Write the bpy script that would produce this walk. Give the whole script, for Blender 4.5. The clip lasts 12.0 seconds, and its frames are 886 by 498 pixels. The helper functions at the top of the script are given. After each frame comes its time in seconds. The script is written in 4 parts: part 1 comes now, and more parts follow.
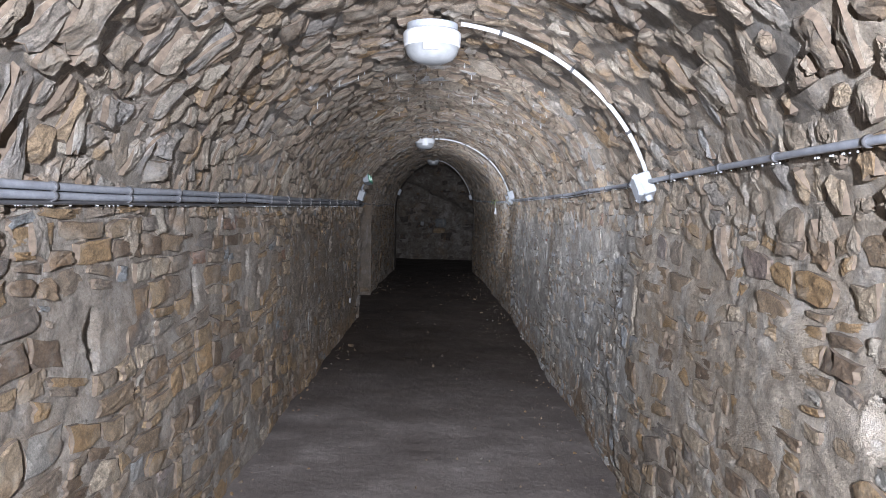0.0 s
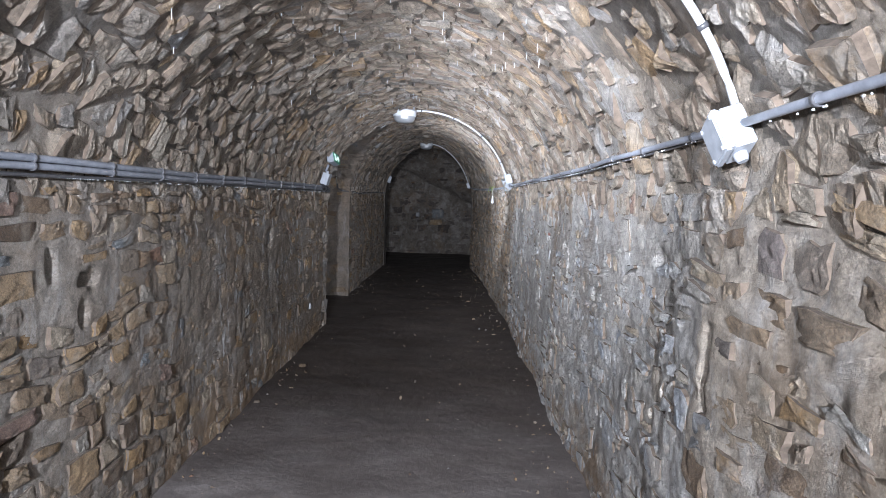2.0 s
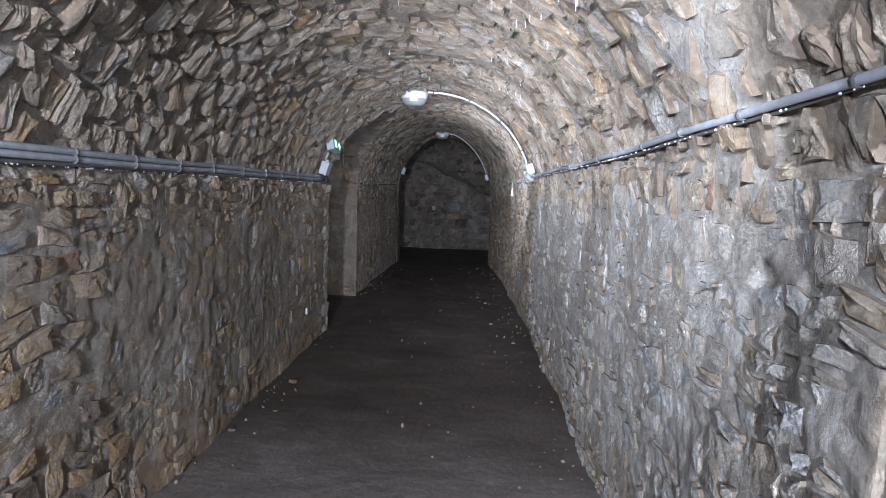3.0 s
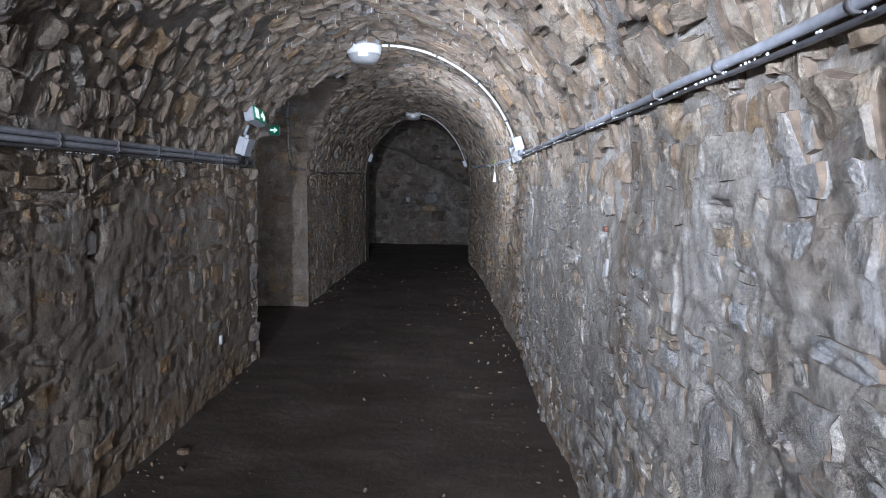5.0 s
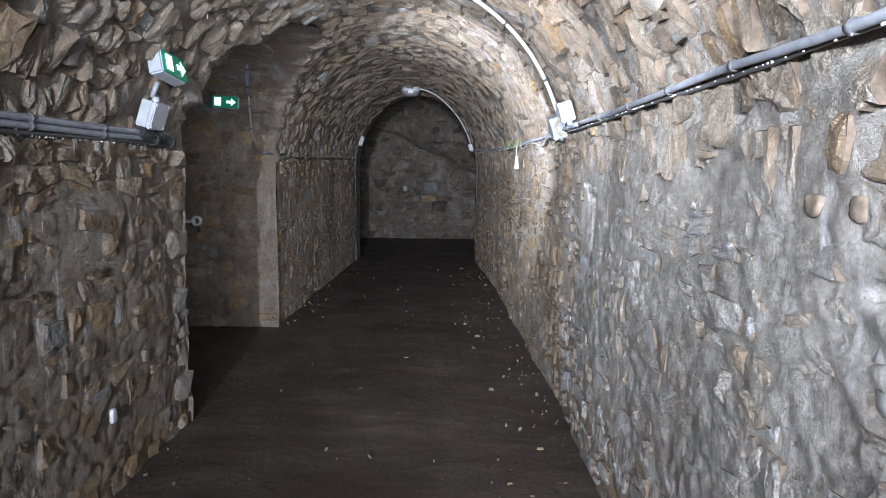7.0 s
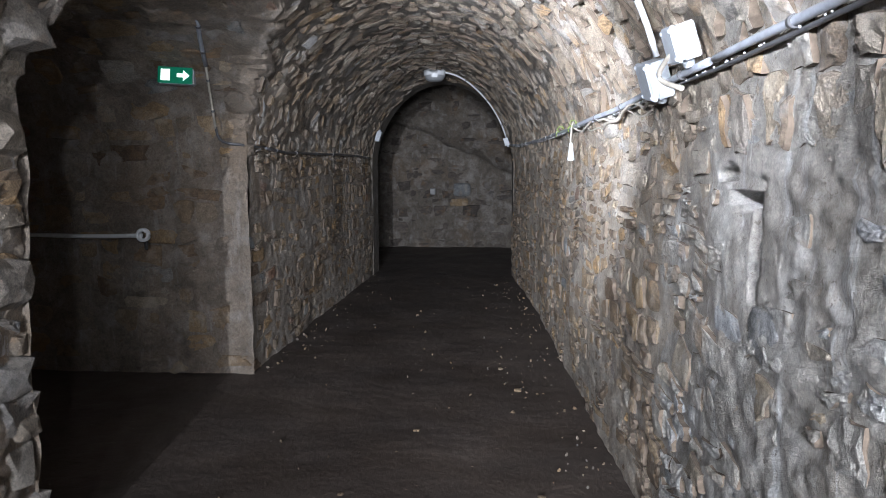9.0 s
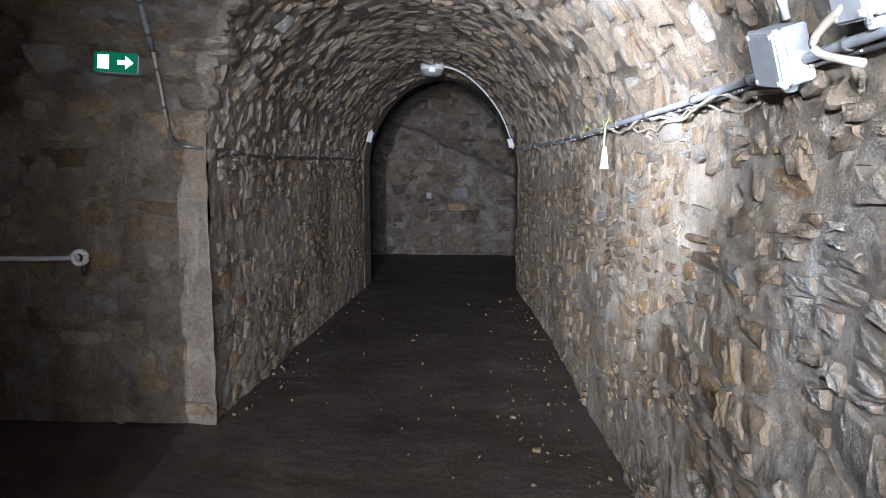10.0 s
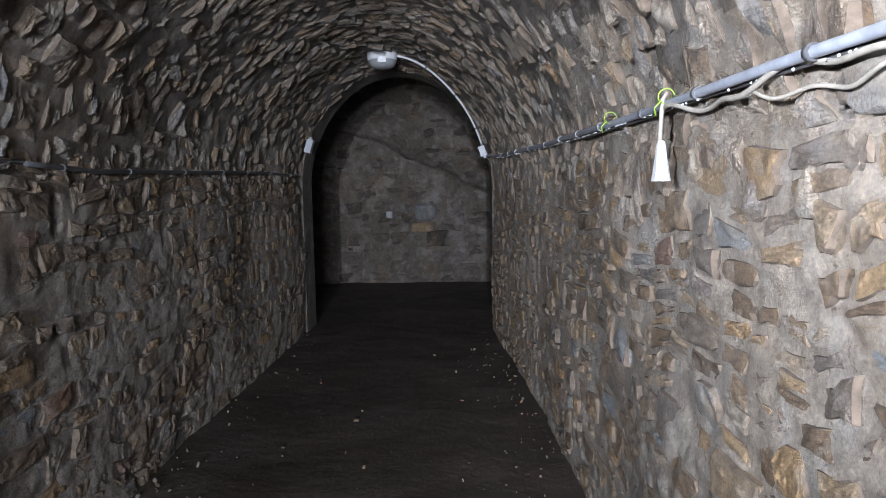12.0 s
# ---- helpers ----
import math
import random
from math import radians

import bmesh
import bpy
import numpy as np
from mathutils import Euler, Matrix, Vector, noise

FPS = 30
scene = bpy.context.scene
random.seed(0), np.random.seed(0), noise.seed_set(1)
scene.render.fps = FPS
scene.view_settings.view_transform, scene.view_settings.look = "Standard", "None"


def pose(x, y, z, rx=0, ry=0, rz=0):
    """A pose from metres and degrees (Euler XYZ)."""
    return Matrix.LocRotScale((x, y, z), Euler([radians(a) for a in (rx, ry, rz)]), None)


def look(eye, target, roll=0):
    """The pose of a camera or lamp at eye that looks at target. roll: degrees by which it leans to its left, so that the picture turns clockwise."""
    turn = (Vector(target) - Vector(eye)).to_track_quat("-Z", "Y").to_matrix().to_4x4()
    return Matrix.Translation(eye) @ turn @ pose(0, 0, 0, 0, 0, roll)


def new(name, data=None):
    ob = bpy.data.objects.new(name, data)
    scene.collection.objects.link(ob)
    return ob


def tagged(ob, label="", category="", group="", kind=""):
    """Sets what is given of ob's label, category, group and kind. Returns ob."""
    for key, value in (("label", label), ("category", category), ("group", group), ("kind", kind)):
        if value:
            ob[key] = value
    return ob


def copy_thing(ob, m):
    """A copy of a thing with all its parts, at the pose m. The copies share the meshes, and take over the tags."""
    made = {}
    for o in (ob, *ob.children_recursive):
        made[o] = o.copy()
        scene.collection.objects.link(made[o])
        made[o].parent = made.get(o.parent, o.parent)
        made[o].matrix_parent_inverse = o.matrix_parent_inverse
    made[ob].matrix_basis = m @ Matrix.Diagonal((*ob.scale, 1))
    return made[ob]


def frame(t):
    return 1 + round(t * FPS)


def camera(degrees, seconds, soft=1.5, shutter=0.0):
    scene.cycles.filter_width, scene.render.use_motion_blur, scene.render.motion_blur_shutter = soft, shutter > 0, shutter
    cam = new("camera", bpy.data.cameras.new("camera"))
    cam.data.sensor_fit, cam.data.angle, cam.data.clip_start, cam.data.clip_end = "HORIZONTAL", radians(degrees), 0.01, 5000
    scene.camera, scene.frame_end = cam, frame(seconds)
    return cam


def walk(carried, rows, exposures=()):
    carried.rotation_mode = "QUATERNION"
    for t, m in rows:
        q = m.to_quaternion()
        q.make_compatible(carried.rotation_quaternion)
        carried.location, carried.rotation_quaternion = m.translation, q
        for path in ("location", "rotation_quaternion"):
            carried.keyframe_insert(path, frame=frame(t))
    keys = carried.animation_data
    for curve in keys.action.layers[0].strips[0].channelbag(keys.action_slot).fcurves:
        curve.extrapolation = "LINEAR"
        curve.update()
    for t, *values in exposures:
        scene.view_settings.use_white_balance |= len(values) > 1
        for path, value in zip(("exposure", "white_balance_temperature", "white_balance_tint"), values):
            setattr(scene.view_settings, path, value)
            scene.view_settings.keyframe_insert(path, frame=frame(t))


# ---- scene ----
cam = camera(62.9, 12.0, soft=0.7)
PATH = [
    (0, (0.0395, -0.0155, 1.525), (0.0175, 1.9815, 1.408), 1.15),
    (0.5, (0.089, 0.3625, 1.4965), (0.073, 2.359, 1.38), 0.55),
    (1, (0.146, 0.791, 1.473), (0.126, 2.787, 1.352), 0.7),
    (1.5, (0.1735, 1.215, 1.4865), (0.1385, 3.21, 1.354), 0.9),
    (2, (0.286, 1.619, 1.466), (0.245, 3.614, 1.327), 1.4),
    (2.5, (0.332, 2.0325, 1.4365), (0.266, 4.026, 1.2885), 1.45),
    (3, (0.326, 2.454, 1.455), (0.2315, 4.4455, 1.2965), 1.5),
    (3.2, (0.3335, 2.6045, 1.4495), (0.232, 4.595, 1.2835), 2.0),
    (4.8, (0.395, 3.972, 1.3925), (0.3375, 5.9635, 1.217), 0.5),
    (5, (0.3895, 4.132, 1.3935), (0.344, 6.1235, 1.2145), 0.45),
    (5.5, (0.3505, 4.5695, 1.389), (0.3175, 6.5595, 1.1965), 0.5),
    (6, (0.323, 5.0005, 1.399), (0.2935, 6.9895, 1.1915), -0.1),
    (6.5, (0.3065, 5.424, 1.401), (0.2735, 7.4125, 1.191), -0.15),
    (7, (0.273, 5.8705, 1.3965), (0.234, 7.8585, 1.182), 0.3),
    (7.2, (0.2685, 6.0225, 1.398), (0.23, 8.01, 1.183), 0.45),
    (8.8, (0.2935, 7.3635, 1.3325), (0.156, 9.348, 1.1285), -0.25),
    (9, (0.2955, 7.5105, 1.3375), (0.1585, 9.4955, 1.133), -0.3),
    (9.5, (0.2735, 7.9245, 1.361), (0.141, 9.909, 1.1525), -0.35),
    (10, (0.2, 8.3475, 1.393), (0.0775, 10.3335, 1.1875), -0.2),
    (10.5, (0.2085, 8.7625, 1.371), (0.098, 10.7505, 1.1815), -0.35),
    (11, (0.2175, 9.1825, 1.3765), (0.117, 11.1725, 1.2), -0.35),
    (11.5, (0.188, 9.5985, 1.3955), (0.124, 11.5905, 1.2255), -0.6),
    (12, (0.2315, 9.9815, 1.411), (0.186, 11.974, 1.243), -1.2),
]
EXPOSURES = [(0.0, 0.5, 6150, 7), (1.5, 1.1, 6000, 6), (2.5, 1.25, 5900, 6), (3.5, 1.35, 5800, 6), (5.0, 1.3, 5850, 6), (6.5, 1.8, 6050, 5), (7.2, 2.0, 6050, 5), (9.0, 2.15, 6150, 5), (10.0, 2.35, 6150, 5), (10.5, 2.2, 6150, 6), (12.0, 2.1, 6000, 6)]
walk(cam, [(t, look(eye, target, roll)) for t, eye, target, roll in PATH], EXPOSURES)

# ---------------------------------------------------------------- world and lights
world = bpy.data.worlds.new("world")
scene.world = world
world.use_nodes = True
world.node_tree.nodes["Background"].inputs[0].default_value = (0.5, 0.55, 0.6, 1)
world.node_tree.nodes["Background"].inputs[1].default_value = 0.0


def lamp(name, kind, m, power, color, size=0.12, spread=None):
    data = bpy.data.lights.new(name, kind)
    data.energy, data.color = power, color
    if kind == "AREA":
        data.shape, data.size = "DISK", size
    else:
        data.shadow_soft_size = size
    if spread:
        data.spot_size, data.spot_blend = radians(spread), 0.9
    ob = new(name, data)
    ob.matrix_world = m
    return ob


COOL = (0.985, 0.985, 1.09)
# added fixed spots stand in for the visitor's moving torch: held up and pointed ahead, more and more to the right wall
lamp("torch_stand_in", "SPOT", look((0.1, -1.0, 1.85), (0.1, 1.3, 1.68)), 1180, COOL, 0.025, 160)
for spot_y, power, x, side, cone in ((1.0, 52, -0.1, 0.1, 112), (2.3, 66, 0.3, 0.0, 110), (3.6, 95, -0.05, 0.95, 100), (4.8, 70, -0.05, 0.8, 104),
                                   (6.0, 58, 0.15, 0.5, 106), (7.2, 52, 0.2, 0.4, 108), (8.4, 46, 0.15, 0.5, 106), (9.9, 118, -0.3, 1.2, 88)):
    lamp("torch_stand_in", "SPOT", look((x, spot_y, 1.72), (x + side, spot_y + 2.0, 1.9)), power, COOL, 0.025, cone)


# ---------------------------------------------------------------- materials
def nodes_of(name):
    m = bpy.data.materials.new(name)
    m.use_nodes = True
    return m, m.node_tree, m.node_tree.nodes["Principled BSDF"]


def tex_noise(nt, scale, detail=6, rough=0.6, stretch=None):
    geo = nt.nodes.new("ShaderNodeNewGeometry")
    n = nt.nodes.new("ShaderNodeTexNoise")
    n.inputs["Scale"].default_value = scale
    n.inputs["Detail"].default_value = detail
    n.inputs["Roughness"].default_value = rough
    if stretch:
        mp = nt.nodes.new("ShaderNodeMapping")
        mp.inputs["Scale"].default_value = stretch
        nt.links.new(geo.outputs["Position"], mp.inputs["Vector"])
        nt.links.new(mp.outputs["Vector"], n.inputs["Vector"])
    else:
        nt.links.new(geo.outputs["Position"], n.inputs["Vector"])
    return n.outputs["Fac"]


def ramp(nt, value, stops):
    r = nt.nodes.new("ShaderNodeValToRGB")
    el = r.color_ramp.elements
    while len(el) < len(stops):
        el.new(0.5)
    for e, (p, c) in zip(el, stops):
        e.position, e.color = p, (*c, 1) if len(c) == 3 else c
    nt.links.new(value, r.inputs["Fac"])
    return r.outputs["Color"]


def flakes(nt, scale, stretch=(1, 1, 1)):
    """Broken, flaky cells."""
    geo = nt.nodes.new("ShaderNodeNewGeometry")
    mp = nt.nodes.new("ShaderNodeMapping")
    mp.inputs["Scale"].default_value = stretch
    n = nt.nodes.new("ShaderNodeTexNoise")
    n.inputs["Scale"].default_value, n.inputs["Detail"].default_value = scale * 1.3, 3
    add = nt.nodes.new("ShaderNodeVectorMath")
    add.operation = "MULTIPLY_ADD"
    add.inputs[1].default_value = (0.9 / scale,) * 3
    v = nt.nodes.new("ShaderNodeTexVoronoi")
    v.inputs["Scale"].default_value = scale
    nt.links.new(geo.outputs["Position"], mp.inputs["Vector"])
    nt.links.new(mp.outputs["Vector"], n.inputs["Vector"])
    nt.links.new(n.outputs["Color"], add.inputs[0])
    nt.links.new(mp.outputs["Vector"], add.inputs[2])
    nt.links.new(add.outputs[0], v.inputs["Vector"])
    return v.outputs["Color"]


def grey(v):
    return (v, v, v)


def mix(nt, fac, a, b, mode="MIX"):
    m = nt.nodes.new("ShaderNodeMix")
    m.data_type, m.blend_type = "RGBA", mode
    for sock, v in ((m.inputs["Factor"], fac), (m.inputs["A"], a), (m.inputs["B"], b)):
        if isinstance(v, (int, float)):
            sock.default_value = v
        elif isinstance(v, tuple):
            sock.default_value = (*v, 1)
        else:
            nt.links.new(v, sock)
    return m.outputs["Result"]


def bumps(nt, bsdf, layers):
    last = None
    for value, strength, dist in layers:
        b = nt.nodes.new("ShaderNodeBump")
        b.inputs["Strength"].default_value = strength
        b.inputs["Distance"].default_value = dist
        nt.links.new(value, b.inputs["Height"])
        if last:
            nt.links.new(last, b.inputs["Normal"])
        last = b.outputs["Normal"]
    nt.links.new(last, bsdf.inputs["Normal"])


def stone_material(name, per_object, tones, veil=1.0):
    m, nt, b = nodes_of(name)
    if per_object:
        rnd = nt.nodes.new("ShaderNodeObjectInfo").outputs["Random"]
    else:
        rnd = nt.nodes.new("ShaderNodeNewGeometry").outputs["Random Per Island"]
    base = ramp(nt, rnd, tones)
    patch = tex_noise(nt, 9, 5, 0.6)
    c = mix(nt, 0.9, base, ramp(nt, tex_noise(nt, 24, 8, 0.7), [(0.3, grey(0.55)), (0.7, grey(1.35))]), "MULTIPLY")
    c = mix(nt, 0.8, c, ramp(nt, tex_noise(nt, 130, 5, 0.75), [(0.34, grey(0.42)), (0.66, grey(1.45))]), "MULTIPLY")
    rust = ramp(nt, tex_noise(nt, 6, 4, 0.6), [(0.56, grey(0.0)), (0.72, grey(0.55))])
    c = mix(nt, rust, c, (0.25, 0.145, 0.06))
    dust = ramp(nt, patch, [(0.52, grey(0.0)), (0.66, grey(0.7 * veil))])
    c = mix(nt, dust, c, (0.42, 0.375, 0.315))
    salt = ramp(nt, tex_noise(nt, 2.6, 7, 0.7), [(0.56, grey(0.0)), (0.70, grey(0.8 * veil))])
    c = mix(nt, salt, c, (0.46, 0.455, 0.45))
    nt.links.new(c, b.inputs["Base Color"])
    nt.links.new(ramp(nt, patch, [(0.3, grey(0.72)), (0.7, grey(0.95))]), b.inputs["Roughness"])
    bumps(nt, b, [(flakes(nt, 15), 0.7, 0.010), (tex_noise(nt, 30, 12, 0.75), 0.9, 0.035), (tex_noise(nt, 140, 5, 0.75), 1.0, 0.012)])
    return m


TONES = [(0.0, (0.13, 0.088, 0.055)), (0.18, (0.21, 0.145, 0.088)), (0.36, (0.27, 0.20, 0.128)), (0.5, (0.17, 0.145, 0.125)),
         (0.64, (0.31, 0.225, 0.135)), (0.78, (0.30, 0.19, 0.085)), (0.88, (0.37, 0.31, 0.235)), (0.95, (0.20, 0.21, 0.215)), (1.0, (0.25, 0.125, 0.065))]
PALE_TONES = [(0.0, (0.30, 0.27, 0.235)), (0.3, (0.42, 0.40, 0.37)), (0.55, (0.36, 0.365, 0.375)), (0.75, (0.46, 0.43, 0.385)), (0.88, (0.34, 0.27, 0.185)), (1.0, (0.29, 0.30, 0.315))]
STONE_PIECE = stone_material("stone_piece", True, TONES, 0.6)
STONE = stone_material("stone", False, TONES, 0.6)
STONE_PALE_PIECE = stone_material("calcite_stone_piece", True, PALE_TONES, 0.9)
STONE_PALE = stone_material("calcite_stone", False, PALE_TONES, 0.9)
# darkened copy of the stone: the end wall's lack of light in its colour
STONE_SHADE = stone_material("shade_stone", False, [(0.0, (0.07, 0.058, 0.05)), (0.5, (0.12, 0.10, 0.085)), (0.85, (0.16, 0.135, 0.115)), (1.0, (0.22, 0.20, 0.18))], 0.3)
STONE_VAULT = stone_material("vault_stone", False, [(0.0, (0.16, 0.12, 0.085)), (0.25, (0.25, 0.205, 0.155)), (0.5, (0.30, 0.25, 0.195)), (0.65, (0.23, 0.21, 0.19)), (0.8, (0.33, 0.285, 0.225)), (0.92, (0.28, 0.185, 0.095)), (1.0, (0.33, 0.33, 0.33))], 0.7)


# dark stone rims: the shadow lines of the joints put into colour
def rim_shade_material():
    m, nt, b = nodes_of("joint_shade")
    nt.links.new(ramp(nt, tex_noise(nt, 30, 6, 0.7), [(0.3, (0.05, 0.037, 0.027)), (0.7, (0.15, 0.115, 0.085))]), b.inputs["Base Color"])
    b.inputs["Roughness"].default_value = 0.95
    return m


RIM_SHADE = rim_shade_material()


def mortar_material(name, light, dark, lime=0.85, runs=0.3, tide=0.0):
    """Rough lime mortar with grit; lime: white bloom, runs: drips down the wall, tide: rust left by standing damp."""
    m, nt, b = nodes_of(name)
    c = ramp(nt, tex_noise(nt, 3.2, 8, 0.65), [(0.3, dark), (0.7, light)])
    c = mix(nt, 0.7, c, ramp(nt, tex_noise(nt, 55, 6, 0.75), [(0.3, grey(0.45)), (0.7, grey(1.4))]), "MULTIPLY")
    c = mix(nt, 0.8, c, ramp(nt, tex_noise(nt, 13, 6, 0.7), [(0.36, grey(0.66)), (0.5, grey(1.0)), (0.66, grey(1.2))]), "MULTIPLY")
    rust = ramp(nt, tex_noise(nt, 1.3, 6, 0.65, (1, 1, 0.8)), [(0.54, grey(0.0)), (0.74, grey(0.75))])
    c = mix(nt, rust, c, (0.22, 0.145, 0.08))
    if tide:
        place = nt.nodes.new("ShaderNodeSeparateXYZ")
        nt.links.new(nt.nodes.new("ShaderNodeNewGeometry").outputs["Position"], place.inputs[0])
        edge = nt.nodes.new("ShaderNodeMath")
        edge.operation = "MULTIPLY_ADD"
        edge.inputs[1].default_value = 1.3
        nt.links.new(tex_noise(nt, 2.0, 7, 0.65), edge.inputs[0])
        nt.links.new(place.outputs["Z"], edge.inputs[2])
        c = mix(nt, ramp(nt, edge.outputs[0], [(0.75, grey(tide)), (1.0, grey(0.0))]), c, (0.29, 0.185, 0.095))
    bloom = ramp(nt, tex_noise(nt, 4.5, 8, 0.72), [(0.5, grey(0.0)), (0.64, grey(lime))])
    c = mix(nt, bloom, c, (0.57, 0.55, 0.52))
    drip = ramp(nt, tex_noise(nt, 1.0, 7, 0.7, (17, 17, 2.2)), [(0.56, grey(0.0)), (0.66, grey(runs))])
    c = mix(nt, drip, c, (0.62, 0.615, 0.61))
    c = mix(nt, 0.8, c, ramp(nt, tex_noise(nt, 150, 4, 0.75), [(0.32, grey(0.65)), (0.68, grey(1.28))]), "MULTIPLY")
    # dark flecks in the colour stand for the shade in small pits
    pit_shade = ramp(nt, tex_noise(nt, 38, 6, 0.7), [(0.34, grey(0.75)), (0.40, grey(0.0))])
    c = mix(nt, pit_shade, c, (0.10, 0.075, 0.055))
    layers = [(flakes(nt, 16, (1, 0.6, 1.4)), 0.7, 0.010), (tex_noise(nt, 1.0, 12, 0.8, (38, 22, 42)), 1.0, 0.035), (tex_noise(nt, 1.0, 6, 0.75, (110, 70, 110)), 1.0, 0.015)]
    nt.links.new(c, b.inputs["Base Color"])
    nt.links.new(ramp(nt, tex_noise(nt, 5, 4, 0.6), [(0.3, grey(0.5)), (0.7, grey(0.9))]), b.inputs["Roughness"])
    bumps(nt, b, layers)
    return m


MORTAR = mortar_material("lime_mortar", (0.38, 0.335, 0.285), (0.25, 0.205, 0.16), 0.35, 0.25)
# brown mortar, its colour also lowered to tone down a lit corner strip
MORTAR_DIM = mortar_material("dimmed_brown_mortar", (0.29, 0.24, 0.19), (0.16, 0.125, 0.095), 0.25, 0.2)
MORTAR_TAN = mortar_material("tan_mortar", (0.47, 0.41, 0.34), (0.34, 0.28, 0.215), 0.45, 0.3)
MORTAR_PALE = mortar_material("calcite_mortar", (0.46, 0.435, 0.40), (0.31, 0.275, 0.235), 0.8, 0.8, 0.75)
MORTAR_RUNS = mortar_material("dripping_mortar", (0.31, 0.26, 0.205), (0.16, 0.12, 0.085), 0.3, 0.85, 0.75)
# dark mortar copy: shade of vault joints, chamber and passage end put into colour
MORTAR_SHADE = mortar_material("shade_mortar", (0.22, 0.19, 0.155), (0.12, 0.10, 0.08), 0.3, 0.2)


def floor_material():
    # worn screed that gives way to trodden earth
    m, nt, b = nodes_of("trodden_floor")
    earth = ramp(nt, tex_noise(nt, 1.6, 8, 0.62), [(0.3, (0.032, 0.023, 0.018)), (0.55, (0.047, 0.035, 0.028)), (0.75, (0.08, 0.062, 0.05))])
    screed = ramp(nt, tex_noise(nt, 1.9, 8, 0.65), [(0.3, (0.11, 0.094, 0.086)), (0.5, (0.155, 0.135, 0.125)), (0.62, (0.20, 0.178, 0.166)), (0.72, (0.29, 0.265, 0.25))])
    place = nt.nodes.new("ShaderNodeSeparateXYZ")
    nt.links.new(nt.nodes.new("ShaderNodeNewGeometry").outputs["Position"], place.inputs[0])
    worn = nt.nodes.new("ShaderNodeMath")
    worn.operation = "MULTIPLY_ADD"
    worn.inputs[1].default_value = 3.0
    nt.links.new(tex_noise(nt, 0.9, 7, 0.65), worn.inputs[0])
    nt.links.new(place.outputs["Y"], worn.inputs[2])
    part_way = nt.nodes.new("ShaderNodeMapRange")
    part_way.inputs["From Min"].default_value, part_way.inputs["From Max"].default_value = 6.2, 8.8
    nt.links.new(worn.outputs[0], part_way.inputs["Value"])
    c = mix(nt, part_way.outputs["Result"], screed, earth)
    c = mix(nt, 0.7, c, ramp(nt, tex_noise(nt, 45, 8, 0.75), [(0.25, grey(0.55)), (0.75, grey(1.4))]), "MULTIPLY")
    chips = ramp(nt, tex_noise(nt, 26, 3, 0.6), [(0.70, grey(0.0)), (0.75, grey(0.7))])
    c = mix(nt, chips, c, (0.26, 0.235, 0.21))
    nt.links.new(c, b.inputs["Base Color"])
    nt.links.new(ramp(nt, tex_noise(nt, 2.2, 5, 0.6), [(0.3, grey(0.5)), (0.7, grey(0.85))]), b.inputs["Roughness"])
    bumps(nt, b, [(tex_noise(nt, 14, 8, 0.65), 0.6, 0.02), (tex_noise(nt, 110, 5, 0.7), 0.5, 0.005)])
    return m


FLOOR = floor_material()


# ---------------------------------------------------------------- mesh helpers
def mesh_np(name, verts, faces, smooth=True, slots=(), index=None):
    """A mesh from arrays: verts (n, 3) and a list of face arrays (m, k)."""
    me = bpy.data.meshes.new(name)
    me.vertices.add(len(verts))
    me.vertices.foreach_set("co", np.ascontiguousarray(verts, dtype=np.float32).ravel())
    loops = np.concatenate([f.ravel() for f in faces]).astype(np.int32)
    totals = np.concatenate([np.full(len(f), f.shape[1]) for f in faces]).astype(np.int32)
    starts = np.concatenate([[0], np.cumsum(totals)[:-1]]).astype(np.int32)
    me.loops.add(len(loops))
    me.loops.foreach_set("vertex_index", loops)
    me.polygons.add(len(totals))
    me.polygons.foreach_set("loop_start", starts)
    me.polygons.foreach_set("loop_total", totals)
    for s in slots:
        me.materials.append(s)
    if index is not None:
        me.polygons.foreach_set("material_index", index.astype(np.int32))
    me.update(calc_edges=True)
    me.polygons.foreach_set("use_smooth", np.full(len(totals), smooth))
    me.validate()
    return me


def lattice(ix, iy, seed):
    h = (ix * 374761393 + iy * 668265263 + seed * 974634777) & 0xFFFFFFFF
    h = ((h ^ (h >> 13)) * 1274126177) & 0xFFFFFFFF
    return ((h ^ (h >> 16)) & 0xFFFF) / 65535.0


def vnoise(x, y, seed=0):
    """Smooth noise from -1 to 1."""
    ix, iy = np.floor(x).astype(np.int64), np.floor(y).astype(np.int64)
    fx, fy = x - ix, y - iy
    fx, fy = fx * fx * (3 - 2 * fx), fy * fy * (3 - 2 * fy)
    a, b = lattice(ix, iy, seed), lattice(ix + 1, iy, seed)
    c, d = lattice(ix, iy + 1, seed), lattice(ix + 1, iy + 1, seed)
    return 2 * (a + (b - a) * fx + (c - a) * fy + (a - b - c + d) * fx * fy) - 1


def fbm(x, y, seed=0, octaves=4):
    out, amp = 0, 1.0
    for k in range(octaves):
        out = out + amp * vnoise(x * 2 ** k + 17.3 * k, y * 2 ** k + 5.1 * k, seed + k)
        amp *= 0.5
    return out


def part(name, bm, material, parent, label="", smooth=False):
    me = bpy.data.meshes.new(name)
    if smooth:
        for f in bm.faces:
            f.smooth = True
    bm.to_mesh(me)
    bm.free()
    me.materials.append(material)
    ob = new(name, me)
    ob.parent = parent
    if label:
        ob["label"] = label
    return ob


# ---------------------------------------------------------------- plan of the tunnel
Y0, Y1 = -5.0, 17.1
SPRING, ARC = 1.5, 2.95
FULL = 2 * SPRING + ARC
